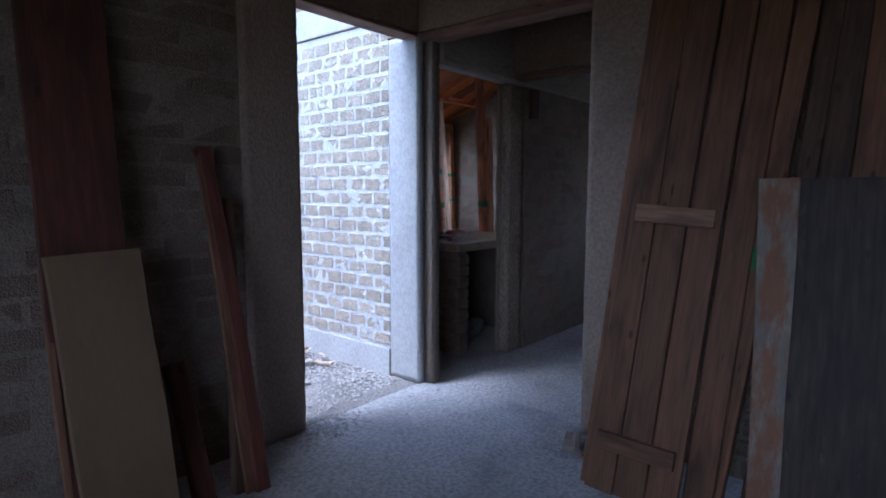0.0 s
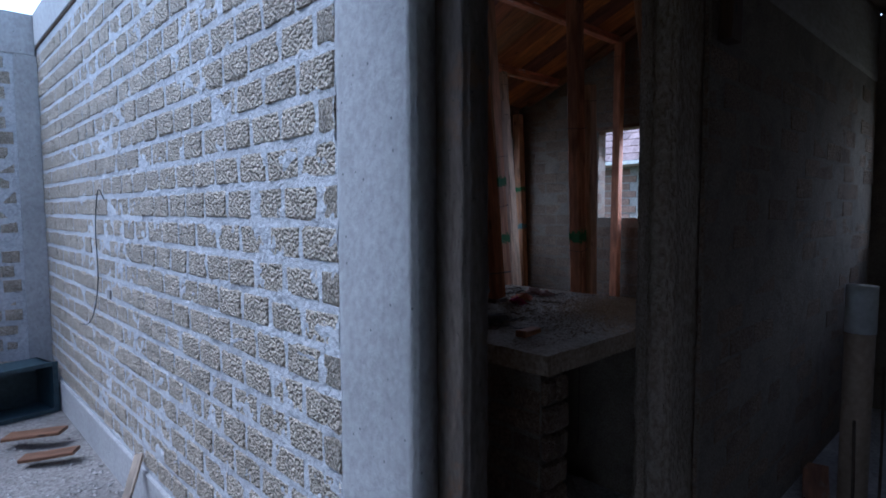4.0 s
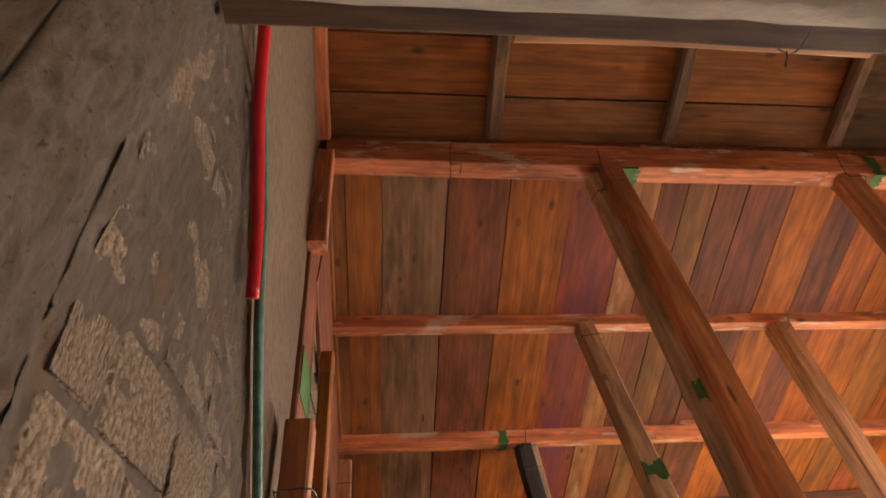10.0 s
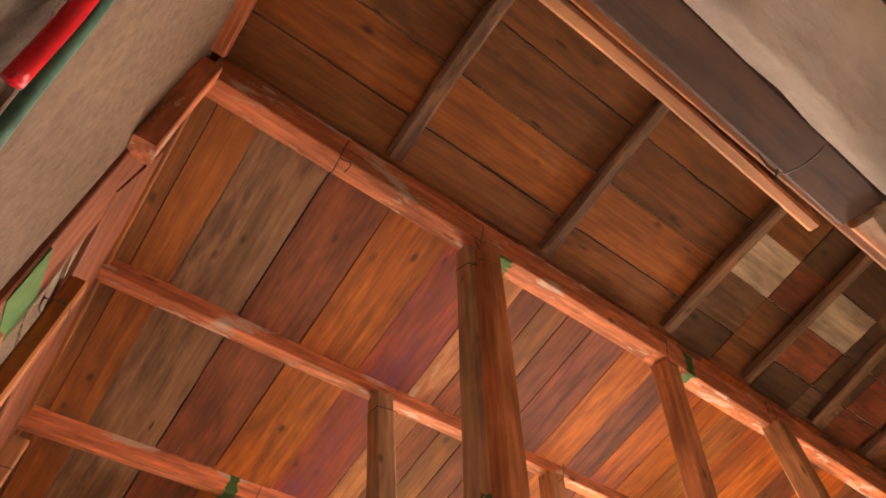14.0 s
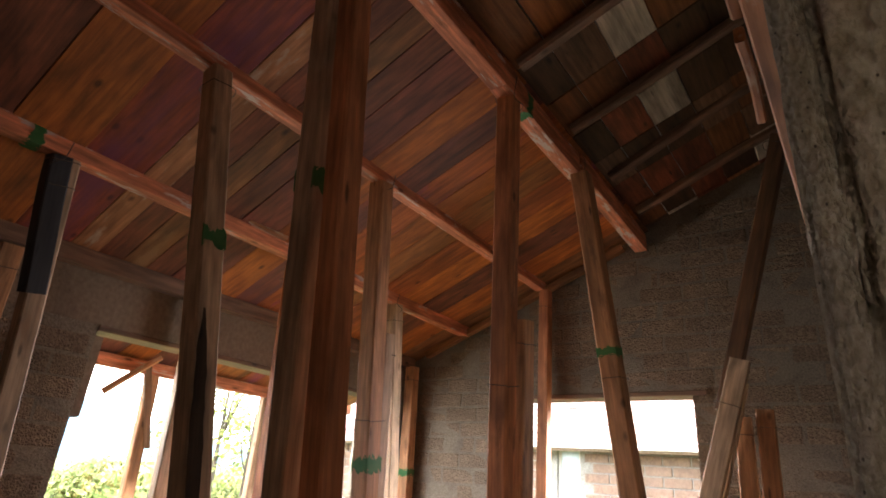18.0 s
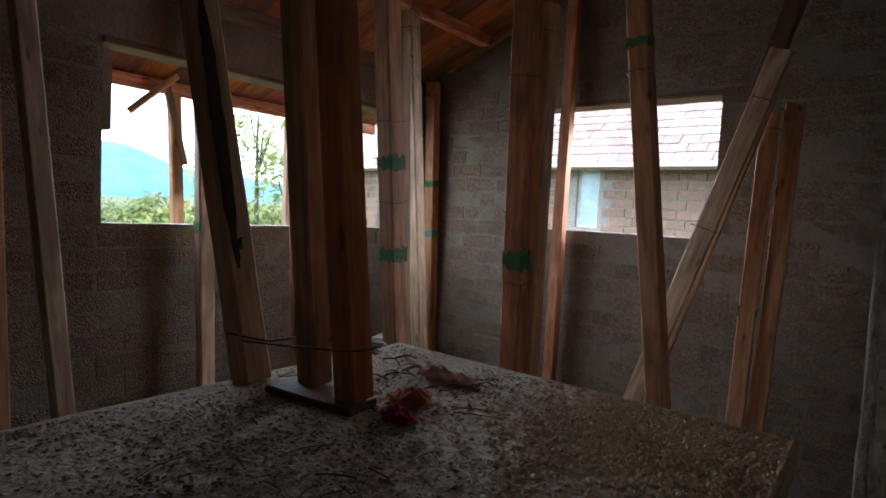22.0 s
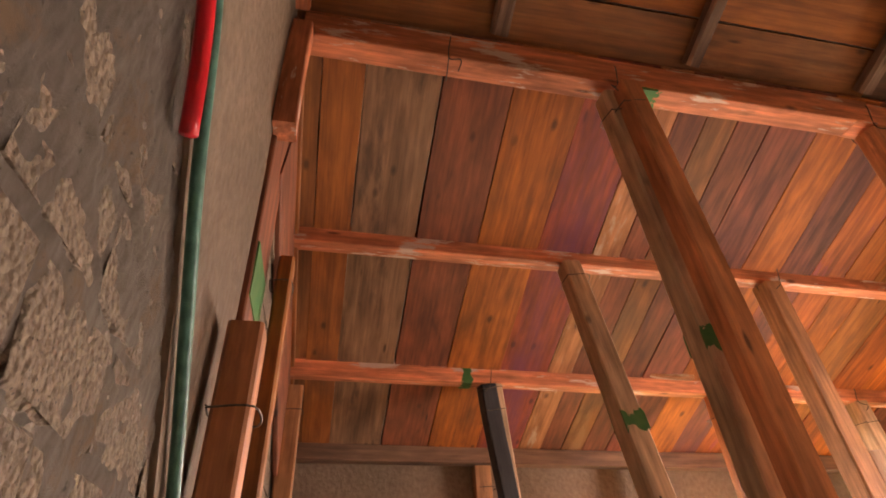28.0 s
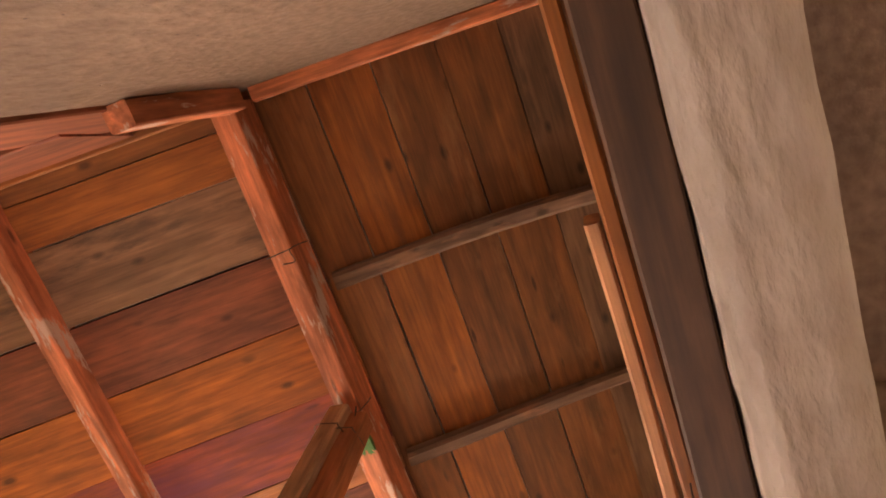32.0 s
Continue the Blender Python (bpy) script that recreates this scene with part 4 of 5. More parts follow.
def coat_x(y, z):
    crest = max(0.0, 0.22 - abs(noise.noise((y * 16 + z * 4.5, z * 3.0, 7)))) * max(0.0, noise.noise((y * 9, z * 5, 9)) + 0.3)
    lumps = max(0.0, noise.noise((y * 60, z * 44, 4)) - 0.1) * max(0.0, noise.noise((y * 12, z * 8, 12)) + 0.1)
    drag = max(0.0, 0.12 - abs(noise.noise((y * 22 + z * 9, z * 4 - y * 5, 31)))) * max(0.0, noise.noise((y * 13, z * 7, 33)) + 0.35)
    return 0.004 + 0.004 * noise.noise((y * 14, z * 5, 0)) + 0.07 * crest + 0.07 * drag + 0.045 * lumps + 0.0055 * noise.noise((y * 70, z * 60, 6)) + 0.003 * noise.noise((y * 150, z * 110, 4))


def coat_end(z):
    ragged = 0.035 * noise.noise((z * 11, 0, 3)) + 0.02 * noise.noise((z * 37, 0, 8))
    return max(-0.02, 0.045 + ragged + 0.42 * max(0.0, z - 2.12) ** 1.1)


strip = [(CORNER + 0.004 + (coat_end(z) - CORNER - 0.004) * j / ny, z, j / ny) for j in range(ny + 1) for z in (2.72 * k / nz for k in range(nz + 1))]
cells = []
for y, z, u in strip:
    k = min(1.0, u * 7) ** 0.5
    cells.append(bm.verts.new((coat_x(y, z) * k * (1 - u ** 4) - 0.007 * u ** 4 - 0.011 * (1 - k), y, z)))
for j in range(ny):
    for k in range(nz):
        a = j * (nz + 1) + k
        bm.faces.new((cells[a], cells[a + nz + 1], cells[a + nz + 2], cells[a + 1]))
tagged(finish("render_coat", bm, PLASTER, None, None, True), "rough brown cement render over the blocks", "render coat", kind="structure")
# mortar smeared over the joints, on the room side and on the yard side
def smear_sheet(face, out, y0, y1, z0, z1, step, mean, mat, label, seed, deep=0.0):
    """A thin uneven skin of mortar in the plane x = face; out: +1 or -1, the side that it bulges to."""
    def height(y, z):
        ridge = max(0.0, 0.16 - abs(noise.noise((y * 7 + z * 5, z * 6 - y * 3, seed)))) * max(0.0, noise.noise((y * 6, z * 6, seed + 2)) + 0.25)
        low = max(0.0, min(1.0, (2.15 - z) / 0.3)) * deep
        return mean - low + 0.0050 * noise.noise((y * 11, z * 15, seed + 4)) + 0.0035 * noise.noise((y * 38, z * 38, seed + 6)) + 0.0014 * noise.noise((y * 140, z * 140, seed + 7)) + 0.05 * ridge
    bm = bmesh.new()
    sy, sz = int((y1 - y0) / step), int((z1 - z0) / step)
    cells = [bm.verts.new((face + out * height(y, z), y, z)) for y in (y0 + (y1 - y0) * j / sy for j in range(sy + 1)) for z in (z0 + (z1 - z0) * k / sz for k in range(sz + 1))]
    for j in range(sy):
        for k in range(sz):
            a = j * (sz + 1) + k
            quad = (cells[a], cells[a + sz + 1], cells[a + sz + 2], cells[a + 1])
            bm.faces.new(quad if out > 0 else quad[::-1])
    tagged(finish("mortar_smears", bm, mat, None, None, True), label, "mortar", kind="structure")


smear_sheet(0.0, 1, 0.045, 1.095, 1.0, 2.719, 0.007, -0.0010, PLASTER, "mortar smeared flush over the block joints", 21, 0.0042)
smear_sheet(-0.150, -1, 0.301, 3.2, 0.221, 2.719, 0.012, -0.0032, MORTAR, "pale mortar squeezed over the yard blocks", 41)
knot = bmesh.new()
bmesh.ops.create_icosphere(knot, subdivisions=2, radius=1)
for v in knot.verts:
    v.co = Vector((v.co.x * 0.022, v.co.y * 0.012, v.co.z * 0.055)) * (1 + 0.3 * noise.noise(v.co * 2))
tagged(finish("bark_knot", knot, W_BLACK, None, pose(1.235, 1.432, 1.33, 12, 0, 0)), "dark knot standing out of the leaning post", "knot")

bm = bmesh.new()
axis = along((1.255, 1.375, TOP), (1.165, 1.85, 3.02))
edge = [[], []]
for k in range(25):
    s = 0.30 + 0.78 * k / 24
    w = 0.003 + 0.018 * math.sin(math.pi * min(1, k / 24)) ** 0.6
    for side_k, sg in ((0, -1), (1, 1)):
        edge[side_k].append(bm.verts.new((s, max(-0.044, min(0.044, -0.022 + sg * w + 0.008 * noise.noise((s * 14, sg * 3, 0)))), -0.0462)))
for k in range(24):
    bm.faces.new((edge[0][k], edge[0][k + 1], edge[1][k + 1], edge[1][k]))
bmesh.ops.solidify(bm, geom=bm.faces[:], thickness=0.0012)
tagged(finish("burn_streak", bm, W_DARK, None, axis), "black charred streak down the leaning post", "char mark")

# ---- counter and what lies on it ----
counter = thing("counter", "rough brick counter with a dusty concrete slab top", "counter")
bm = bmesh.new()
add_box(bm, (0.58, 0.18, TOP - 0.07), (1.885, 1.412, TOP))
bmesh.ops.subdivide_edges(bm, edges=bm.edges[:], cuts=14, use_grid_fill=True)
for v in bm.verts:
    v.co += Vector((noise.noise(v.co * 7), noise.noise(v.co * 7 + Vector((5, 0, 0))), 0.45 * noise.noise(v.co * 9))) * 0.006
part("slab", bm, SLAB, counter, "concrete slab strewn with sawdust and grit")
for nm, lo, hi in (("side_wall", (0.627, 0.242, 0.0), (0.753, 1.38, TOP - 0.075)), ("side_wall", (1.70, 0.312, 0.0), (1.84, 1.38, TOP - 0.075)), ("back_wall", (0.76, 1.25, 0.0), (1.69, 1.38, TOP - 0.075))):
    bm = bmesh.new()
    add_box(bm, lo, hi)
    part(nm, bm, MORTAR_SHADED, counter, "rough brick support in grey mortar")


def scatter_bm(n, gen, place, sizes, flat=0.7):
    """Many small angular crumbs in one mesh."""
    verts, faces = [], []
    for _ in range(n):
        p, r, a = place(), gen.uniform(*sizes), gen.uniform(0, 6.3)
        k = len(verts)
        for j in range(3):
            s = r * gen.uniform(0.7, 1.3)
            verts.append((p[0] + s * math.cos(a + j * 2.1), p[1] + s * math.sin(a + j * 2.1), p[2]))
        verts.append((p[0] + gen.uniform(-0.3, 0.3) * r, p[1] + gen.uniform(-0.3, 0.3) * r, p[2] + r * flat))
        faces += [(k, k + 1, k + 3), (k + 1, k + 2, k + 3), (k + 2, k, k + 3), (k, k + 2, k + 1)]
    me = bpy.data.meshes.new("crumbs")
    me.from_pydata(verts, [], faces)
    return me


def crumbs(name, n, seed, place, sizes, mat, label, flat=0.7):
    gen = random.Random(seed)
    me = scatter_bm(n, gen, lambda: place(gen), sizes, flat)
    me.materials.append(mat)
    return tagged(new(name, me), label, "debris", kind="stuff")


def on_slab(g):
    while True:
        x, y = g.uniform(0.6, 1.86), g.uniform(0.27, 1.39)
        if noise.noise((x * 4, y * 4, 0)) > -0.12 + g.uniform(-0.3, 0.3):
            return (x, y, TOP + 0.002)


crumbs("sawdust_grit", 6500, 5, on_slab, (0.0012, 0.0048), SLAB, "grit and sawdust crumbs on the counter slab")
crumbs("wood_chips", 8000, 6, lambda g: (min(1.87, max(0.6, g.gauss(1.62, 0.2))), min(1.38, max(0.19, g.gauss(0.38, 0.2))), TOP + 0.002), (0.002, 0.009), CHIPS, "tan wood chips spilled on the counter")

crumbs("dark_chips", 1300, 16, on_slab, (0.002, 0.0085), W_OLD, "dark splinters and bark crumbs on the slab", 0.45)
crumbs("dark_chips", 1500, 17, lambda g: (min(1.86, max(0.6, g.gauss(0.95, 0.22))), min(1.38, max(0.27, g.gauss(1.02, 0.2))), TOP + 0.002), (0.002, 0.007), W_OLD, "dark splinters and bark crumbs on the slab", 0.45)
# bent nails and wire offcuts
gen = random.Random(11)
nails = bmesh.new()
for _ in range(260):
    r, a = abs(gen.gauss(0, 0.075)), gen.uniform(0, 6.3)
    x, y, z = 0.86 + 1.35 * r * math.cos(a), 0.70 + 0.75 * r * math.sin(a), TOP + 0.006 + gen.uniform(0, 0.03) * max(0, 1 - r * 7)
    d, ln, bend = gen.uniform(0, 6.3), gen.uniform(0.03, 0.085), gen.uniform(-0.02, 0.02)
    u, v = Vector((math.cos(d), math.sin(d), gen.uniform(-0.05, 0.15))), Vector((-math.sin(d), math.cos(d), 0.2))
    c = Vector((x, y, z))
    tb = tube_bm([c - u * ln / 2, c + v * bend, c + u * ln / 2], 0.0017, 4)
    me = bpy.data.meshes.new("n")
    tb.to_mesh(me)
    tb.free()
    nails.from_mesh(me)
    bpy.data.meshes.remove(me)
tagged(finish("nail_pile", nails, WIRE), "heap of bent rusty nails and wire", "nails", kind="stuff")
for k, (x, y) in enumerate(((1.42, 1.13), (1.50, 1.22), (1.36, 1.28), (1.55, 1.02), (1.62, 0.93))):
    g2 = random.Random(20 + k)
    pts = [(x + g2.uniform(-0.1, 0.1), y + g2.uniform(-0.05, 0.05), TOP + 0.006 + g2.uniform(0, 0.012)) for _ in range(5)]
    tube("wire_offcut", pts, 0.0013, WIRE, None, "curled offcut of rusty tie wire", "wire", "wire offcuts", 5)


def rag(name, x, y, lx, ly, h, mat, label, seed, turned=0.0):
    """A crumpled cloth: three ruffled sheets folded over each other, with thickness."""
    bm = bmesh.new()
    gr = random.Random(seed)
    for sheet in range(3):
        n, turn, dx, dy = 16, gr.uniform(0, 6.3), gr.uniform(-0.35, 0.35) * lx, gr.uniform(-0.35, 0.35) * ly
        rows = []
        for a in range(n + 1):
            row = []
            for b in range(n + 1):
                u, v = a / n * 2 - 1, b / n * 2 - 1
                k = 1 + 0.35 * noise.noise((u * 1.6, v * 1.6, seed * 3 + sheet))
                ruffle = 0.5 + 0.9 * noise.noise((u * 2.6, v * 2.6, seed * 7 + sheet)) + 0.45 * noise.noise((u * 6, v * 6, seed + sheet))
                px, py = u * k * lx, v * k * ly
                row.append(bm.verts.new((dx + px * math.cos(turn) - py * math.sin(turn) * lx / max(lx, ly), dy + py * math.cos(turn) + px * math.sin(turn) * ly / max(lx, ly), max(0.001, h * (0.5 * sheet + ruffle) * (1.15 - 0.5 * (u * u + v * v))))))
            rows.append(row)
        for a in range(n):
            for b in range(n):
                bm.faces.new((rows[a][b], rows[a + 1][b], rows[a + 1][b + 1], rows[a][b + 1]))
    bmesh.ops.solidify(bm, geom=bm.faces[:], thickness=0.0015)
    return tagged(finish(name, bm, mat, None, pose(x, y, TOP + 0.003, 0, 0, turned), True), label, "rag")


rag("cloth_rag", 1.415, 0.965, 0.05, 0.045, 0.020, RAG, "crumpled orange-red rag at the post's foot", 1)
rag("cloth_rag", 1.315, 0.90, 0.032, 0.034, 0.018, CRIMSON, "scrap of dark crimson cloth", 2)
rag("pink_cloth", 1.635, 1.06, 0.028, 0.050, 0.020, PINK, "twisted pale pink cloth on the counter", 3)
rag("pink_cloth", 1.643, 0.955, 0.022, 0.055, 0.016, PINK, "loose end of a pale pink cloth", 5)
g3 = random.Random(3)
for k in range(20):
    x, y, d, ln = g3.uniform(1.55, 1.76), g3.uniform(1.1, 1.37), g3.uniform(0, 3.1), g3.uniform(0.04, 0.12)
    tube("bark_sliver", [(x, y, TOP + 0.004), (x + ln * 0.5 * math.cos(d), y + ln * 0.5 * math.sin(d), TOP + 0.012), (x + ln * math.cos(d + 0.3), y + ln * math.sin(d + 0.3), TOP + 0.004)], 0.0022, W_DARK if k % 3 else W_SCRAP, None, "thin curled sliver of bark on the slab", "splinter", "bark slivers", 5)
timber("chock_board", (1.27, 1.27, TOP + 0.011), (1.31, 1.0, TOP + 0.011), 0.105, 0.02, W_OLD, None, "thin dark board under the posts' feet", "board")
timber("wood_scrap", (0.74, 0.42, TOP + 0.014), (0.86, 0.45, TOP + 0.014), 0.045, 0.026, W_PALE, None, "pale offcut of wood on the slab", "wood scrap")
for k, (a, b) in enumerate((((0.80, 1.02), (0.90, 1.05)), ((1.02, 0.93), (1.13, 0.90)), ((1.253, 0.737), (1.089, 0.72)), ((1.46, 0.855), (1.525, 0.795)), ((1.45, 0.84), (1.50, 0.735)), ((1.48, 0.86), (1.53, 0.77)), ((0.78, 0.86), (0.86, 0.83)), ((1.5, 1.15), (1.62, 1.13)))):
    tube("twig", [(*a, TOP + 0.004), ((a[0] + b[0]) / 2, (a[1] + b[1]) / 2 + 0.012, TOP + 0.004), (*b, TOP + 0.003)], 0.0012, W_OLD, None, "thin splinter of wood on the slab", "splinter", "splinters", 5)
# wire that binds the three posts
tube("binding_wire", [(1.20, 1.405, 1.13), (1.25, 1.30, 1.122), (1.32, 1.235, 1.135), (1.345, 1.12, 1.14), (1.33, 0.96, 1.165), (1.24, 0.955, 1.165), (1.225, 1.06, 1.15), (1.19, 1.33, 1.125)], 0.003, WIRE, None, "twisted wire strung round the three posts", "wire", "", 6)

# under the counter
bucket = thing("bucket", "dark dented bucket under the counter", "bucket", at=(0.97, 0.52, 0.0))
bm = bmesh.new()
prof = [(0.0, 0.0), (0.11, 0.0), (0.135, 0.22), (0.142, 0.225), (0.142, 0.235), (0.13, 0.235), (0.107, 0.015), (0.0, 0.015)]
rings = [[bm.verts.new((r * math.cos(a), r * math.sin(a), z)) for a in (2 * math.pi * k / 24 for k in range(24))] for r, z in prof]
for a, c in zip(rings, rings[1:]):
    for k in range(24):
        bm.faces.new((a[k], a[(k + 1) % 24], c[(k + 1) % 24], c[k]))
bmesh.ops.remove_doubles(bm, verts=bm.verts, dist=1e-4)
part("bucket_body", bm, CRATE, bucket, "", None, True)
part("bail", tube_bm([(0.135, 0, 0.2), (0.12, 0.09, 0.26), (0, 0.14, 0.27), (-0.12, 0.09, 0.26), (-0.135, 0, 0.2)], 0.004, 6), WIRE, bucket, "wire bail")
for k, (x, y, r) in enumerate(((1.2, 0.55, 0.13), (1.12, 0.75, 0.11), (1.38, 0.6, 0.12))):
    tagged(finish("rubble_stone", stone_bm(r, random.Random(k)), RUBBLE, None, pose(x, y, r * 0.7, 0, 0, 40 * k)), "rough stone stored under the counter", "stone", "stones under the counter")
tube("hanging_wire", [(1.02, 0.34, 0.92), (1.05, 0.36, 0.7), (1.03, 0.35, 0.5)], 0.003, WIRE, None, "rusty wire hanging under the slab", "wire")

# ---- drum and hose ----
drum = thing("plastic_drum", "open teal plastic drum on the floor in the corner", "drum", at=(0.655, 2.86, 0.155))
bm = bmesh.new()
prof = [(0.0, 0.02), (0.215, 0.0), (0.234, 0.03), (0.243, 0.18), (0.248, 0.40), (0.246, 0.62), (0.242, 0.74), (0.248, 0.75)]
rings = [[bm.verts.new((r * math.cos(a), r * math.sin(a), z)) for a in (2 * math.pi * k / 48 for k in range(48))] for r, z in prof + [(0.236, 0.75), (0.234, 0.5), (0.22, 0.05), (0.0, 0.05)]]
for a, c in zip(rings, rings[1:]):
    for k in range(48):
        bm.faces.new((a[k], a[(k + 1) % 48], c[(k + 1) % 48], c[k]))
bmesh.ops.remove_doubles(bm, verts=bm.verts, dist=1e-4)
part("drum_body", bm, DRUM, drum, "", None, True)
bm = tube_bm([(0.243 * math.cos(2 * math.pi * k / 16), 0.243 * math.sin(2 * math.pi * k / 16), 0.757) for k in range(17)], 0.014, 8)
part("rim", bm, DRUM, drum, "rolled rim", None, True)
tube("floor_hose", [(0.66, 2.60, 0.42), (0.665, 2.57, 0.27), (0.58, 2.52, 0.168), (0.40, 2.42, 0.166), (0.2, 2.36, 0.168), (0.1, 2.2, 0.168)], 0.009, HOSE, None, "thin hose trailing over the floor", "hose")
tube("wall_cable", [(0.03, 3.13, 1.80), (0.10, 3.13, 1.79), (0.145, 3.125, 1.72), (0.10, 3.13, 1.58), (0.03, 3.14, 1.46), (0.035, 3.14, 1.2), (0.04, 3.14, 0.95), (0.10, 3.13, 0.75), (0.19, 3.1, 0.56)], 0.007, CABLE, None, "black cable looping out of the back wall", "cable")
bm = bmesh.new()
bmesh.ops.create_uvsphere(bm, u_segments=10, v_segments=8, radius=0.009)
tagged(finish("wall_plug", bm, PVC, None, pose(0.045, 3.155, 1.31)), "small white plug in the brick wall", "plug")


def concrete_block(x, y, z, rz, label="rough concrete block", size=(0.17, 0.12, 0.2)):
    bm = bmesh.new()
    add_box(bm, (-size[0] / 2, -size[1] / 2, 0), (size[0] / 2, size[1] / 2, size[2]))
    bmesh.ops.bevel(bm, geom=bm.edges[:], offset=0.012, segments=2, affect="EDGES")
    for v in bm.verts:
        v.co += Vector((noise.noise(v.co * 30), noise.noise(v.co * 30 + Vector((9, 0, 0))), 0)) * 0.006
    return tagged(finish("concrete_block", bm, RUBBLE, None, pose(x, y, z, 0, 0, rz)), label, "block", "stacked blocks")


for k in range(7):
    concrete_block(0.077 + 0.004 * (k % 2), 1.33, 0.125 * k, 2 * (k % 3), "grey pumice brick in a tall stack under a post", (0.105, 0.24, 0.123))
for k in range(6):
    concrete_block(0.178 + 0.005 * (k % 2), 1.24, 0.130 * k, 3 * (k % 2), "porous brick in a stack beside the wall", (0.088, 0.16, 0.128))
concrete_block(0.19, 2.3, 0.15, 15, "concrete block in the dark corner", (0.2, 0.12, 0.25))
for k, (x, y, z) in enumerate(((3.6, 2.9, 0.15), (3.22, 2.95, 0.15), (3.42, 2.92, 0.35), (3.75, 2.6, 0.15))):
    concrete_block(x, y, z, 10 * k, "loose block stacked by the back wall", (0.34, 0.13, 0.2))

# ---- conduits on the yard wall, room side ----
tube("red_conduit", [(0.022, 0.475, 2.235), (0.022, 0.42, 2.36), (0.022, 0.30, 2.52), (0.03, 0.20, 2.66), (0.02, 0.15, 2.75)], 0.011, RED, None, "bright red corrugated conduit hanging on the wall", "conduit", "", 12)
tube("green_hose_on_wall", [(0.02, 0.86, 1.72), (0.02, 0.82, 1.88), (0.02, 0.69, 2.06), (0.02, 0.55, 2.24), (0.02, 0.445, 2.42), (0.02, 0.30, 2.58), (0.02, 0.2, 2.72)], 0.009, HOSE, None, "thin green hose fixed along the wall", "hose", "", 10)
tube("beam_wire", [(0.93, -0.01, 2.386), (0.945, -0.02, 2.378), (0.96, -0.015, 2.379), (0.975, -0.02, 2.386)], 0.0015, WIRE, None, "stub of tie wire in the beam", "wire", "beam wires", 5)

# ---- eaves and props outside the north window ----
timber("eave_beam", (0.0, 3.86, roof_z(3.86) - 0.05), (4.1, 3.86, roof_z(3.86) - 0.05), 0.06, 0.08, W_BEAM, None, "timber along the eaves outside the window", "beam")
prop((2.37, 3.9, 0.0), (2.24, 3.88, 2.18), 0.075, 0.06, label="slanting post outside carrying the eaves")
timber("eave_brace", (1.96, 3.84, 2.0), (2.2, 3.72, 2.26), 0.07, 0.035, W_PALE, None, "short board nailed slantwise under the eaves", "brace")
timber("eave_strip", (2.19, 3.84, 2.22), (2.32, 3.84, 1.70), 0.045, 0.03, W_GREY, None, "weathered strip hanging from the eaves", "strip")
prop((3.25, 3.9, 0.0), (3.2, 3.88, 2.18), 0.075, 0.06, label="post outside carrying the far eaves")

# ---- planks in the first room ----
def leaning(name, a, b, w, d, mat, label, roll=0.0):
    return timber(name, a, b, w, d, mat, None, label, "plank", "leaning planks", 90 if abs(b[0] - a[0]) > abs(b[1] - a[1]) else roll, 0.006)


def wide_board(name, a, b, w, d, mat, label):
    """A board leaning north with its broad face to the room."""
    a, b = Vector(a), Vector(b)
    u = (b - a).normalized()
    side = Vector((1, 0, 0))
    side = (side - u * side.dot(u)).normalized()
    m = Matrix((u, side, u.cross(side))).transposed().to_4x4()
    m.translation = a
    return tagged(finish(name, timber_bm((b - a).length, w, d, 0.004), mat, None, m), label, "plank", "leaning planks")


panel = thing("form_panel", "worn plank shutter with two battens leaning on the wall", "form panel")
for k in range(3):
    y0 = -1.705 - 0.148 * k
    timber("plank", (-0.735, y0, 0.02), (-0.235, y0 - 0.12, 2.42), 0.142, 0.028, W_OLD, panel, roll=90)
for s, ya, yb, wm in ((0.555, -1.70, -2.09, W_GREY), (0.10, -1.64, -2.03, W_OLD)):
    c = Vector((-0.735 + 0.5 * s - 0.03, 0, 0.02 + 2.4 * s))
    timber("batten", c + Vector((0, ya - 0.05, 0.01)), c + Vector((0, yb - 0.02, -0.005)), 0.03, 0.085, wm, panel, "pale nailed batten", roll=-10)
leaning("leaning_plank", (-0.66, -1.635, 0.0), (-0.175, -1.73, 2.5), 0.10, 0.05, W_OLD, "thick dark plank leaning beside the shutter")
leaning("leaning_plank", (-0.60, -2.12, 0.0), (-0.19, -2.28, 2.55), 0.13, 0.03, W_OLD, "old brown plank leaning on the wall")
leaning("leaning_plank", (-0.52, -2.16, 0.0), (-0.17, -2.40, 2.55), 0.09, 0.07, W_OLD, "square timber with a green mark leaning on the wall")
leaning("leaning_plank", (-0.38, -2.30, 0.0), (-0.175, -2.50, 2.5), 0.08, 0.05, W_DARK, "dark timber leaning on the wall")
leaning("leaning_plank", (-0.33, -2.42, 0.0), (-0.175, -2.56, 2.4), 0.12, 0.03, W_DARK, "dark board at the back of the pile")
leaning("leaning_plank", (-0.30, -2.60, 0.0), (-0.175, -2.72, 2.6), 0.2, 0.03, W_OLD, "wide board at the back of the pile")
leaning("cream_edged_board", (-0.61, -2.40, 0.0), (-0.475, -2.36, 1.52), 0.15, 0.045, W_PEELED, "pale edge of a thick chipped board")
leaning("dark_sheet", (-0.62, -2.63, 0.0), (-0.485, -2.60, 1.52), 0.36, 0.05, W_STAINED, "dark stained sheet leaning on the pile")
bm = bmesh.new()
add_box(bm, (-0.05, -0.047, -0.002), (0.05, 0.047, 0.075))
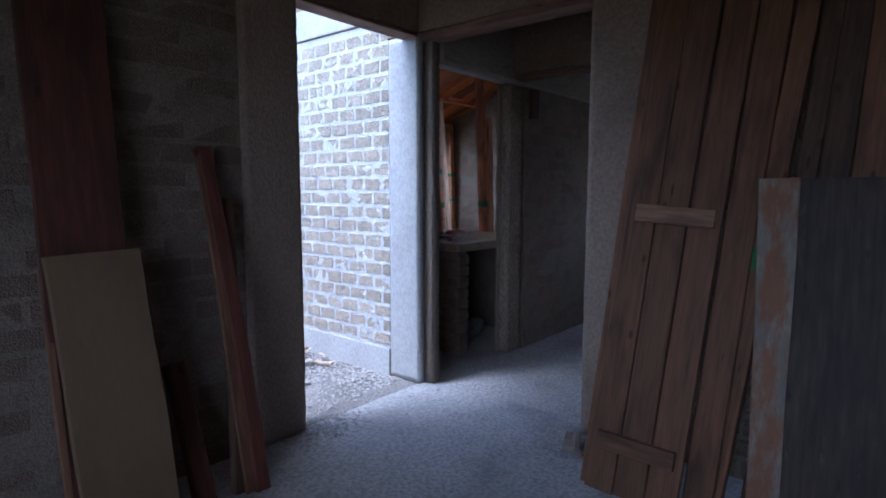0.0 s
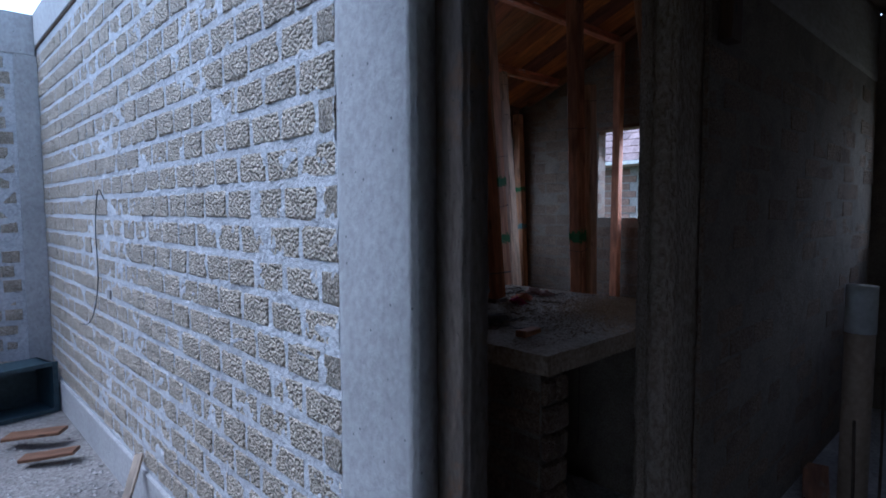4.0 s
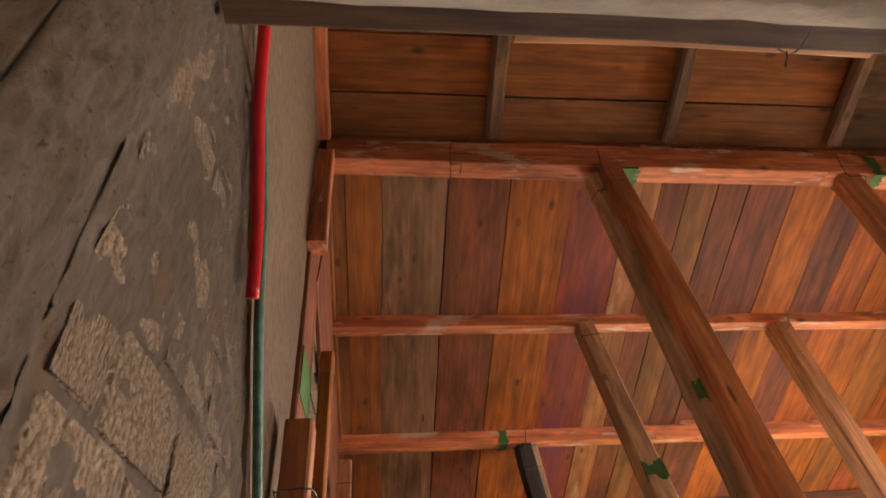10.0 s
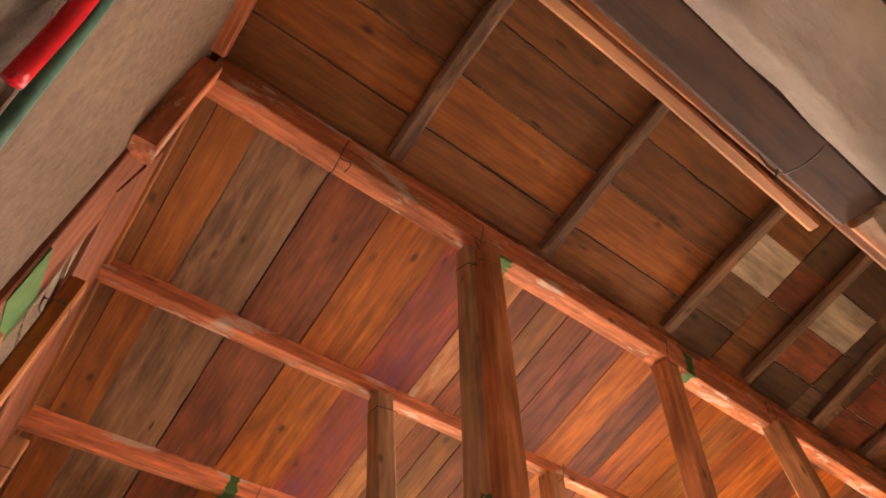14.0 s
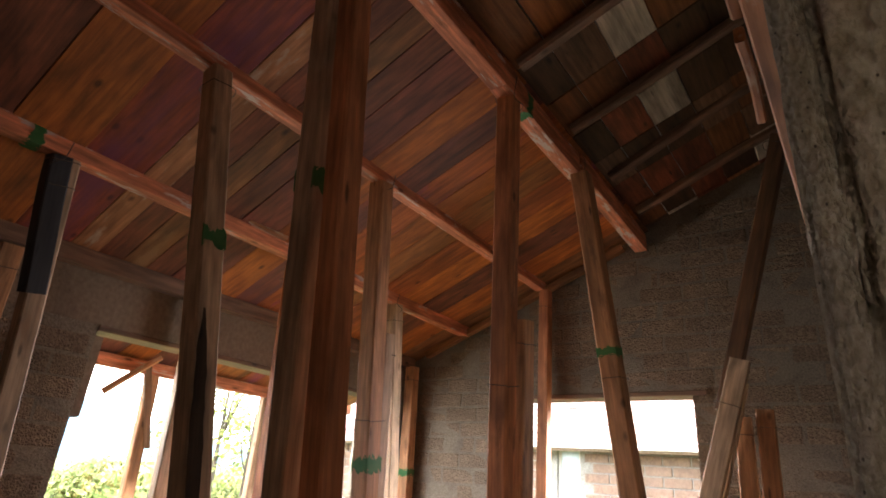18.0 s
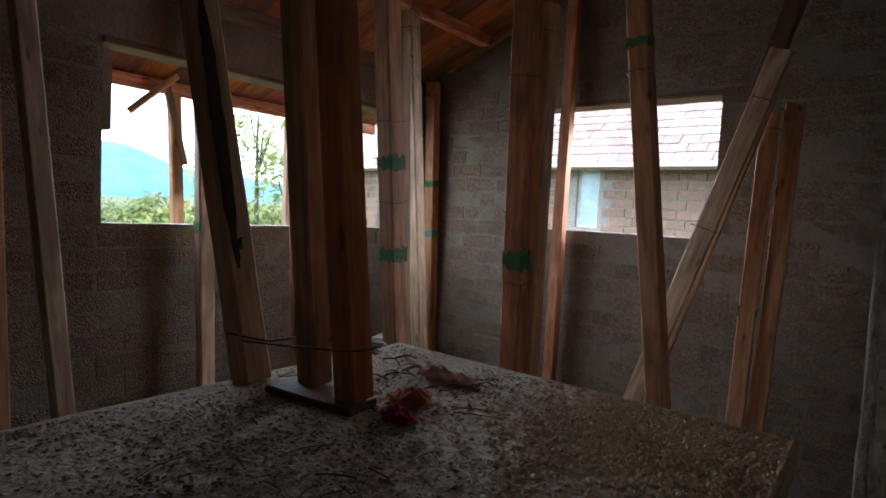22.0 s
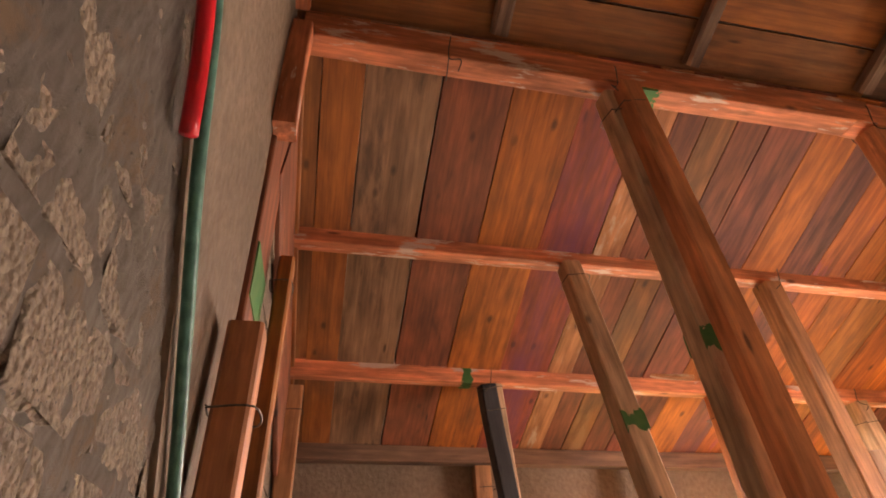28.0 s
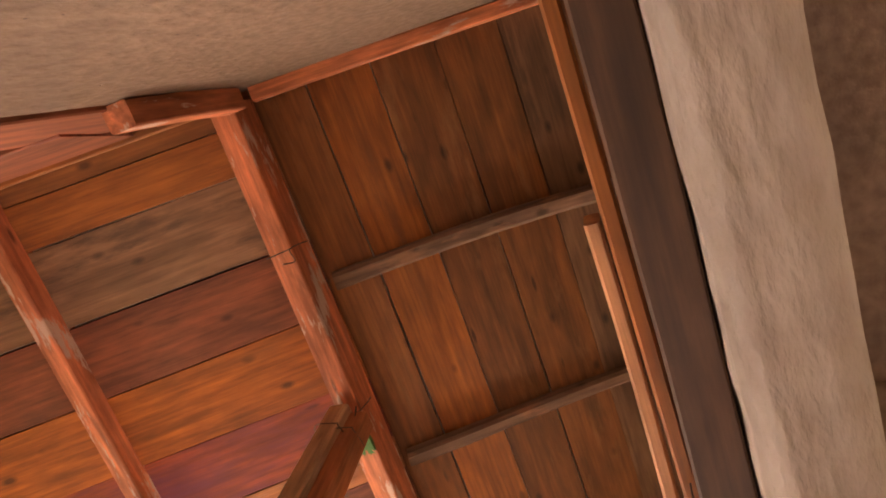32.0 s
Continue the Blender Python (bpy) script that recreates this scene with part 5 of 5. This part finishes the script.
tagged(finish("green_mark", bm, GREEN, None, along((-0.36, -2.27, 1.16), (-0.345, -2.28, 1.28)) @ pose(0, 0, -0.036)), "green paint mark on a leaning timber", "paint mark")
wide_board("red_brown_board", (-2.385, -0.26, 0.0), (-2.385, -0.04, 2.45), 0.32, 0.03, W_MAROON, "tall red-brown board leaning on the block wall")
wide_board("cream_board", (-2.35, -0.45, 0.0), (-2.38, -0.235, 1.215), 0.36, 0.035, W_CREAM, "cream-coloured board leaning on the block wall")
leaning("thin_lath", (-2.56, -0.42, 0.0), (-2.545, -0.12, 1.15), 0.03, 0.02, W_OLD, "thin lath beside the cream board")
stick = thing("dark_stick", "dark rounded timber with a split pale edge leaning by the column", "plank", "leaning planks")
timber("stick_core", (-1.765, -0.41, 0.0), (-1.79, -0.06, 1.68), 0.065, 0.07, W_MAROON, stick, roll=90, wob=0.012)
timber("split_edge", (-1.812, -0.40, 0.0), (-1.834, -0.055, 1.63), 0.02, 0.055, W_OLD, stick, "paler split edge", roll=90, wob=0.008)
leaning("short_stick", (-1.86, -0.36, 0.0), (-1.705, -0.06, 1.42), 0.05, 0.05, W_DARK, "shorter dark stick behind it")
leaning("red_post", (-2.02, -0.36, 0.0), (-2.02, -0.06, 0.62), 0.09, 0.06, W_MAROON, "short dark red timber by the wall")
bowl = bmesh.new()
prof = [(0.0, 0.0), (0.15, 0.0), (0.19, 0.24), (0.2, 0.25), (0.185, 0.25), (0.145, 0.02), (0.0, 0.02)]
rings = [[bowl.verts.new((r * math.cos(a), r * math.sin(a), z)) for a in (2 * math.pi * k / 28 for k in range(28))] for r, z in prof]
for a, c in zip(rings, rings[1:]):
    for k in range(28):
        bowl.faces.new((a[k], a[(k + 1) % 28], c[(k + 1) % 28], c[k]))
bmesh.ops.remove_doubles(bowl, verts=bowl.verts, dist=1e-4)
tagged(finish("plastic_tub", bowl, CRATE, None, pose(-2.62, -0.72, 0), True), "dark blue plastic tub on the floor", "tub")
timber("floor_wedge", (-0.45, -1.42, 0.03), (-0.28, -1.35, 0.05), 0.09, 0.02, W_SCRAP, None, "broken pale wood chip on the floor", "wood scrap")
timber("floor_wedge", (-0.48, -1.50, 0.016), (-0.30, -1.52, 0.016), 0.05, 0.02, W_GREY, None, "grey splinter of wood on the floor", "wood scrap")


def near_columns(g):
    if g.random() < 0.35:
        return (-0.3 + g.gauss(0, 0.14), -1.35 + g.gauss(0, 0.12), 0.0)
    if g.random() < 0.5:
        return (-1.1 + g.gauss(0, 0.15), -0.05 + g.gauss(0, 0.1), 0.0)
    return (g.uniform(-3.2, 2.2), g.uniform(-2.5, -0.1), 0.0)


crumbs("floor_grit", 1500, 8, near_columns, (0.003, 0.016), RUBBLE, "crumbs of mortar on the dusty floor")

# ---- vestibule ----
tube("standing_pipe", [(1.97, -0.42, 0.0), (1.975, -0.42, 0.5), (1.98, -0.42, 0.97)], 0.055, TAN, None, "tan cardboard tube standing on end", "tube", "", 16)
tube("pale_sleeve", [(1.98, -0.42, 0.96), (1.98, -0.42, 1.16)], 0.058, PVC, None, "white plastic sleeve on the tube", "sleeve", "", 16)
for k, (x, y, h) in enumerate(((1.80, -0.45, 0.62), (2.06, -0.5, 0.8), (2.1, -0.42, 0.7))):
    tube("steel_rod", [(x, y, 0), (x + 0.01, y, h / 2), (x + 0.03, y + 0.01, h)], 0.006, WIRE, None, "rusty reinforcing rod standing on the floor", "rod", "steel rods", 6)
timber("floor_plank", (2.3, -0.22, 0.015), (2.75, -0.12, 0.015), 0.12, 0.025, W_PALE, None, "short pale plank on the vestibule floor", "plank")
timber("stub_timber", (DX + 0.33, -0.105, 2.1), (DX + 0.33, -0.105, 2.36), 0.1, 0.05, W_DARK, None, "dark timber stub nailed below the beam", "timber")

# ---- yard ----
crate = thing("plastic_crate", "blue plastic crate lying on its side by the wall", "crate", at=(-0.46, 4.03, 0.0))
cm = pose(0, 0, 0, 0, 0, 12)
for nm, lo, hi in (("base", (-0.27, 0.27, 0.0), (0.27, 0.29, 0.36)), ("side", (-0.27, -0.02, 0.0), (-0.25, 0.27, 0.36)), ("side", (0.25, -0.02, 0.0), (0.27, 0.27, 0.36)), ("side", (-0.27, -0.02, 0.0), (0.27, 0.27, 0.018)), ("side", (-0.27, -0.02, 0.342), (0.27, 0.27, 0.36)), ("rim", (-0.285, -0.035, 0.0), (-0.25, -0.018, 0.375)), ("rim", (0.25, -0.035, 0.0), (0.285, -0.018, 0.375)), ("rim", (-0.25, -0.035, 0.345), (0.25, -0.018, 0.375)), ("rim", (-0.25, -0.035, 0.0), (0.25, -0.018, 0.03))):
    bm = bmesh.new()
    add_box(bm, lo, hi)
    part(nm, bm, CRATE, crate, "", cm)
gen = random.Random(31)
bm = bmesh.new()
add_box(bm, (-0.068, -0.065, -0.062), (0.068, 0.065, 0.068))
bmesh.ops.bevel(bm, geom=bm.edges[:], offset=0.022, segments=2, affect="EDGES")
for v in bm.verts:
    v.co += Vector((noise.noise(v.co * 18), noise.noise(v.co * 18 + Vector((4, 0, 0))), noise.noise(v.co * 18 + Vector((0, 4, 0))))) * 0.009
stone = finish("yard_stone", bm, RUBBLE, None, pose(-0.44, 1.17, 0.068, 4, 6, 28))
tagged(stone, "squarish grey stone among the rubble", "stone", "yard stones")
for k in range(14):
    r = gen.uniform(0.025, 0.06)
    tagged(finish("yard_stone", stone_bm(r, gen), RUBBLE, None, pose(-0.3 - gen.uniform(0, 0.9), 0.6 + gen.uniform(0, 3.2), r * 0.6, 0, 0, gen.uniform(0, 360))), "lump of broken mortar in the yard", "stone", "yard stones")
scraps = [((-0.60, 1.32), (-0.28, 1.18), 0.11, W_OLD, "stained plank end with dried pinkish paint"), ((-0.72, 1.45), (-0.42, 1.55), 0.04, W_SCRAP, "splintered lath in the rubble"), ((-0.55, 1.62), (-0.30, 1.42), 0.05, W_SCRAP, "splintered lath in the rubble"), ((-0.68, 1.30), (-0.52, 1.25), 0.05, W_SCRAP, "short pale offcut in the rubble"), ((-0.36, 0.98), (-0.33, 0.80), 0.04, W_SCRAP, "thin offcut near the column"), ((-0.45, 1.35), (-0.24, 1.22), 0.045, W_SCRAP, "splintered lath in the rubble"), ((-0.50, 1.75), (-0.35, 1.55), 0.05, W_GREY, "grey lath in the rubble"), ((-0.66, 1.66), (-0.56, 1.5), 0.06, W_SCRAP, "short offcut in the rubble"), ((-0.9, 2.4), (-0.72, 2.45), 0.09, W_SCRAP, "flat piece of wood on the earth"), ((-0.52, 3.1), (-0.25, 3.0), 0.1, W_OLD, "weathered plank end by the wall"), ((-0.55, 3.5), (-0.22, 3.45), 0.12, W_OLD, "weathered plank by the wall")]
for k, (a, b, w, mm, lab) in enumerate(scraps):
    z = 0.03 + 0.018 * (k % 4)
    turn, ln = gen.uniform(-0.7, 0.7), math.hypot(b[0] - a[0], b[1] - a[1])
    ang = math.atan2(b[1] - a[1], b[0] - a[0]) + turn
    b = (a[0] + ln * math.cos(ang), a[1] + ln * math.sin(ang))
    timber("wood_scrap", (*a, z), (*b, z + 0.02), w, 0.022, mm, None, lab, "wood scrap", "yard scraps")
timber("wood_scrap", (-0.36, 1.80, 0.03), (-0.178, 2.05, 0.30), 0.04, 0.02, W_SCRAP, None, "long splinter leaning on the plinth", "wood scrap", "yard scraps")
for k in range(26):
    x, y, ang, ln = gen.gauss(-0.47, 0.13), gen.gauss(1.42, 0.2), gen.uniform(0, 6.3), gen.uniform(0.06, 0.2)
    x, z = min(-0.22, x), 0.02 + gen.uniform(0, 0.06)
    timber("wood_scrap", (x, y, z), (min(-0.18, x + ln * math.cos(ang)), y + ln * math.sin(ang), z + gen.uniform(-0.01, 0.05)), gen.uniform(0.012, 0.03), 0.01, W_SCRAP if k % 3 else W_GREY, None, "small splinter in the rubble heap", "wood scrap", "yard scraps")
bm = stone_bm(0.04, gen)
bmesh.ops.scale(bm, vec=(1.0, 0.5, 0.22), verts=bm.verts)
tagged(finish("red_scrap", bm, RED, None, pose(-0.46, 1.83, 0.025, 20, 25, 40)), "crushed red plastic scrap in the rubble", "plastic scrap")
crumbs("yard_rubble", 2400, 9, lambda g: (-0.17 - abs(g.gauss(0, 0.42)), 0.15 + abs(g.gauss(0.7, 0.9)), 0.005), (0.004, 0.019), RUBBLE, "crushed mortar and stones along the wall foot")
tube("yard_wire", [(-0.16, 2.55, 1.55), (-0.165, 2.65, 1.6), (-0.17, 2.72, 1.4), (-0.165, 2.74, 1.1), (-0.17, 2.85, 0.9), (-0.165, 3.05, 0.8), (-0.17, 3.2, 0.78)], 0.0028, CABLE, None, "thin cable hanging on the yard wall", "cable")
bm = bmesh.new()
add_box(bm, (-0.160, 2.53, 1.01), (-0.150, 2.58, 1.055))
tagged(finish("junction_box", bm, RUBBLE), "small grey junction box in the wall", "box")
timber("leaning_pole", (-0.10, 4.35, 2.985), (-0.03, 4.35, 3.3), 0.05, 0.035, W_GREY, None, "grey batten standing on the ring beam", "batten")

# ---- outside ----
bm = bmesh.new()
gen = random.Random(2)
ring_r = [0, 8, 16, 30, 60, 120, 300, 800, 2500]
rings = []
for r in ring_r:
    rings.append([bm.verts.new((r * math.cos(a), r * math.sin(a), -0.06 - (0.02 * r if r < 60 else 1.2) * (1 if math.sin(a) > 0 else 0.2))) for a in (2 * math.pi * k / 48 for k in range(48))])
for a, c in zip(rings, rings[1:]):
    for k in range(48):
        bm.faces.new((a[k], a[(k + 1) % 48], c[(k + 1) % 48], c[k]))
bmesh.ops.remove_doubles(bm, verts=bm.verts, dist=1e-4)
tagged(finish("ground", bm, GRASS, None, None, True), "green meadow falling away from the house", "ground", kind="structure")


def ridge_line(name, dist, base, peaks, mat, label):
    """A far range of hills in the north and east: a folded sheet with an uneven crest."""
    bm = bmesh.new()
    lo, mid, hi = [], [], []
    n = 120
    for k in range(n + 1):
        az = radians(-40 + 150 * k / n)
        h = base + sum(a * math.exp(-((math.degrees(az) - c) / w) ** 2) for a, c, w in peaks) + 0.06 * base * noise.noise((k * 0.21, dist * 0.01, 0)) * 6
        for lst, d, z in ((lo, dist, -10), (mid, dist * 1.12, h * 0.55), (hi, dist * 1.25, h)):
            j = 1 + 0.05 * noise.noise((k * 0.35, z * 0.02, 5))
            lst.append(bm.verts.new((d * j * math.sin(az), d * j * math.cos(az), z)))
    for a, c in ((lo, mid), (mid, hi)):
        for k in range(n):
            bm.faces.new((a[k], a[k + 1], c[k + 1], c[k]))
    return tagged(finish(name, bm, mat, None, None, True), label, "hills", kind="structure")


ridge_line("backdrop_hills", 900, 30, ((75, 12, 16), (14, 88, 10)), HILL, "distant mountain range, its blue haze painted into the colour")


bm = bmesh.new()
low, high = ([bm.verts.new((r * math.cos(a), r * math.sin(a), z)) for a in (2 * math.pi * k / 64 for k in range(64))] for r, z in ((1900, -60), (1700, 900)))
for k in range(64):
    bm.faces.new((low[k], low[(k + 1) % 64], high[(k + 1) % 64], high[k]))
tagged(finish("backdrop_haze", bm, HAZE, None, None, True), "bright white haze low in the sky all round", "sky", kind="structure")


def crown_bm(gen, center, radii, n, leaf):
    verts, faces = [], []
    clumps = [Vector((gen.gauss(0, 0.5), gen.gauss(0, 0.5), gen.gauss(0, 0.45))) for _ in range(max(5, n // 45))]
    for _ in range(n):
        c = gen.choice(clumps)
        p = Vector([center[k] + radii[k] * (c[k] + gen.gauss(0, 0.20)) for k in range(3)])
        u = Vector((gen.gauss(0, 1), gen.gauss(0, 1), gen.gauss(0, 1))).normalized()
        v = u.orthogonal().normalized()
        s = leaf * gen.uniform(0.6, 1.4)
        k = len(verts)
        verts += [p - u * s, p + v * s * 0.45, p + u * s, p - v * s * 0.45]
        faces.append((k, k + 1, k + 2, k + 3))
    me = bpy.data.meshes.new("crown")
    me.from_pydata([tuple(v) for v in verts], [], faces)
    return me


def tree(x, y, z, height, spread, mat, seed, n, label, leaf=0.09, trunk_h=0.45):
    gen = random.Random(seed)
    ob = thing("tree", label, "tree", "trees beyond the window", at=(x, y, z))
    pts = [(0, 0, 0), (gen.uniform(-0.1, 0.1), gen.uniform(-0.1, 0.1), height * 0.4), (gen.uniform(-0.2, 0.2), 0, height * 0.85)]
    bm = tube_bm(pts, 0.03 + height * 0.012, 7)
    for v in bm.verts:
        f = 1 - 0.75 * v.co.z / height
        v.co.x, v.co.y = v.co.x * f, v.co.y * f
    part("trunk", bm, BARK, ob)
    for k in range(4):
        a, h = gen.uniform(0, 6.3), height * gen.uniform(0.4, 0.8)
        part("limb", tube_bm([(0, 0, h * 0.9), (spread * 0.3 * math.cos(a), spread * 0.3 * math.sin(a), h + 0.1), (spread * 0.55 * math.cos(a), spread * 0.55 * math.sin(a), h + height * 0.15)], 0.012 + height * 0.004, 5), BARK, ob)
    me = crown_bm(gen, (0, 0, height * (0.5 + trunk_h / 2)), (spread, spread, height * (1 - trunk_h) * 0.62), n, leaf)
    me.materials.append(mat)
    cr = new("crown", me)
    cr.parent = ob
    return ob


gen = random.Random(77)
for k in range(16):
    az, d = radians(12 + 3.1 * k + gen.uniform(-1, 1)), gen.uniform(17, 34)
    zg = -0.02 * d
    tree(d * math.sin(az), d * math.cos(az), zg, gen.uniform(1.15, 1.75) - zg * 0.6, gen.uniform(1.2, 2.0), LEAF_YELLOW if k % 4 == 1 else LEAF, 100 + k, 1500, "leafy green shrub beyond the window" if k % 4 != 1 else "yellowing shrub beyond the window", 0.13, 0.05)
for k, (az, d, h) in enumerate(((31.0, 20, 5.0), (34.5, 20, 5.6), (37, 22, 4.6), (41, 19, 4.4))):
    a = radians(az)
    tree(d * math.sin(a), d * math.cos(a), -0.02 * d, h, 0.8, LEAF_BRIGHT, 200 + k, 620, "tall slender tree with sparse leaves", 0.12, 0.25)

# neighbour's house to the east
house = thing("neighbour_house", "neighbour's brick house with a clay tile roof", "house", at=(9.0, 2.0, -0.2))
bm = bmesh.new()
add_box(bm, (0.02, -6.0, 0), (0.25, 1.72, 2.6))
add_box(bm, (0.02, 2.1, 0), (0.25, 8.0, 2.6))
add_box(bm, (0.02, 1.72, 0), (0.25, 2.1, 1.55))
add_box(bm, (0.02, 1.72, 2.5), (0.25, 2.1, 2.6))
add_box(bm, (4.0, -6.0, 0), (4.2, 8.0, 2.6))
part("wall", bm, RUBBLE, house, "brick wall with grey joints")
bm = bmesh.new()
for r in range(12):
    z = 0.9 + r * 0.142
    a = -4.5 - (r % 2) * 0.13
    while a < 7.5:
        if not (z > 1.42 and z < 2.48 and a + 0.36 > 1.68 and a < 2.13):
            add_box(bm, (0.0, a, z), (0.03, a + 0.36, z + 0.118))
        a += 0.385
tagged(part("bricks", bm, NBRICK, house, "courses of reddish brick"), kind="stuff")
win = thing("window", "", "")
win.parent = house
bm = bmesh.new()
add_box(bm, (0.10, 1.76, 1.59), (0.115, 2.06, 2.46))
part("pane", bm, GLASSY, win, "pale bluish pane")
bm = bmesh.new()
for lo, hi in (((0.08, 1.72, 1.55), (0.14, 1.76, 2.5)), ((0.08, 2.06, 1.55), (0.14, 2.10, 2.5)), ((0.08, 1.76, 2.46), (0.14, 2.06, 2.5)), ((0.08, 1.76, 1.55), (0.14, 2.06, 1.59))):
    add_box(bm, lo, hi)
part("window_frame", bm, PVC, win, "white window frame")
bm = gable_bm(-6.2, 8.2, [(-0.35, 2.52), (2.1, 4.62), (4.6, 2.52), (4.5, 2.45), (2.1, 4.5), (-0.3, 2.45)])
bmesh.ops.transform(bm, matrix=Matrix(((0, 1, 0, 0), (1, 0, 0, 0), (0, 0, 1, 0), (0, 0, 0, 1))), verts=bm.verts)
roof_n = part("roof", bm, TILE, house, "pinkish clay tile roof")
timber("gutter", (-0.40, -6.2, 2.52), (-0.40, 8.2, 2.52), 0.06, 0.07, PVC, house, "pale eaves board")
me_t = bpy.data.meshes.new("tile")
bm = bmesh.new()
add_box(bm, (-0.13, -0.16, 0), (0.13, 0.16, 0.022))
bm.to_mesh(me_t)
bm.free()
me_t.materials.append(TILE)
gen = random.Random(4)
sl = Vector((2.45, 0, 2.10)).normalized()
up_t = Vector((-2.10, 0, 2.45)).normalized()
rest = bmesh.new()
for r in range(14):
    for c in range(40):
        p = Vector((-0.33, -4.2 + 0.27 * c + (r % 2) * 0.13, 2.56)) + sl * (0.11 + 0.225 * r) + up_t * 0.012
        m = Matrix((Vector((0, 1, 0)), sl, -up_t)).transposed().to_4x4()
        m = Matrix.Translation(p) @ Matrix((Vector((0, -1, 0)), sl, up_t)).transposed().to_4x4() @ pose(0, 0, gen.uniform(0, 0.008), -4 + gen.uniform(-1, 1), gen.uniform(-1.5, 1.5), gen.uniform(-2, 2))
        if 15 <= c <= 33:
            t = new("tile", me_t)
            t.parent = roof_n
            t.matrix_basis = m
        else:
            n0 = len(rest.verts)
            rest.from_mesh(me_t)
            rest.verts.ensure_lookup_table()
            for v in rest.verts[n0:]:
                v.co = m @ v.co
tagged(finish("tiles", rest, TILE, roof_n), "remaining tiles of the roof", kind="stuff")

# ---- blocks of the walls, last ----
pale = Bricks(0.178, 0.0945, 0.073, BLOCK, 0.0165, 0.008, 0.8)
brown = Bricks(0.27, 0.10, 0.131, BLOCK_BROWN, 0.010, 0.006)
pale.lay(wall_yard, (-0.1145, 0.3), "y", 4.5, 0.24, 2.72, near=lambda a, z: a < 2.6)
# room side of the yard wall, laid in the shade-darkened block
inner = Bricks(0.178, 0.101, 0.078, BLOCK_INNER_SHADED, 0.010, 0.004, 0.3)
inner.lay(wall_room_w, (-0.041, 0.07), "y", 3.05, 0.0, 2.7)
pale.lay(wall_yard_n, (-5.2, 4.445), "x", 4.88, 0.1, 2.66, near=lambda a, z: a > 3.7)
first = Bricks(0.27, 0.10, 0.137, BLOCK_INNER_SHADED, 0.014, 0.007)
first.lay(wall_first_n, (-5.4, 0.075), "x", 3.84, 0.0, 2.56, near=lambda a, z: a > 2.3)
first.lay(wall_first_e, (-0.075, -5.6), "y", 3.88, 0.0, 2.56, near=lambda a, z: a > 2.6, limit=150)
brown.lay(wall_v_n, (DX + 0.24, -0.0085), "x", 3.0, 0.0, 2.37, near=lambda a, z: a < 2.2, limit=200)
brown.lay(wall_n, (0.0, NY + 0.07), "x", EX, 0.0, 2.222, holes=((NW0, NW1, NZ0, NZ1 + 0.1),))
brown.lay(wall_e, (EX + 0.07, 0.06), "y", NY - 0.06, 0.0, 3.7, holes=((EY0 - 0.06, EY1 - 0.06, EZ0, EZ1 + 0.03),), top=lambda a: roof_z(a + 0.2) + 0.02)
side = Bricks(0.24, 0.075, 0.14, BLOCK_BROWN)
side.lay(counter, (0.69, 0.244), "y", 1.13, 0.0, TOP - 0.08)

gen = random.Random(12)
for r in range(9):
    z = 0.052 + 0.1 * r
    parts_x = ((0.628, 0.755),) if r % 2 else ((0.625, 0.688), (0.694, 0.757))
    for x0, x1 in parts_x:
        bm = bmesh.new()
        add_box(bm, (x0, 0.215 + gen.uniform(-0.008, 0.006), z - 0.043 + gen.uniform(-0.003, 0.003)), (x1, 0.243, z + 0.043 + gen.uniform(-0.003, 0.003)))
        bmesh.ops.bevel(bm, geom=bm.edges[:], offset=0.008, segments=1, affect="EDGES")
        for v in bm.verts:
            v.co += Vector((gen.uniform(-1, 1), gen.uniform(-1, 1) * 0.5, gen.uniform(-1, 1))) * 0.004
        finish("brick", bm, BLOCK_BROWN, counter)
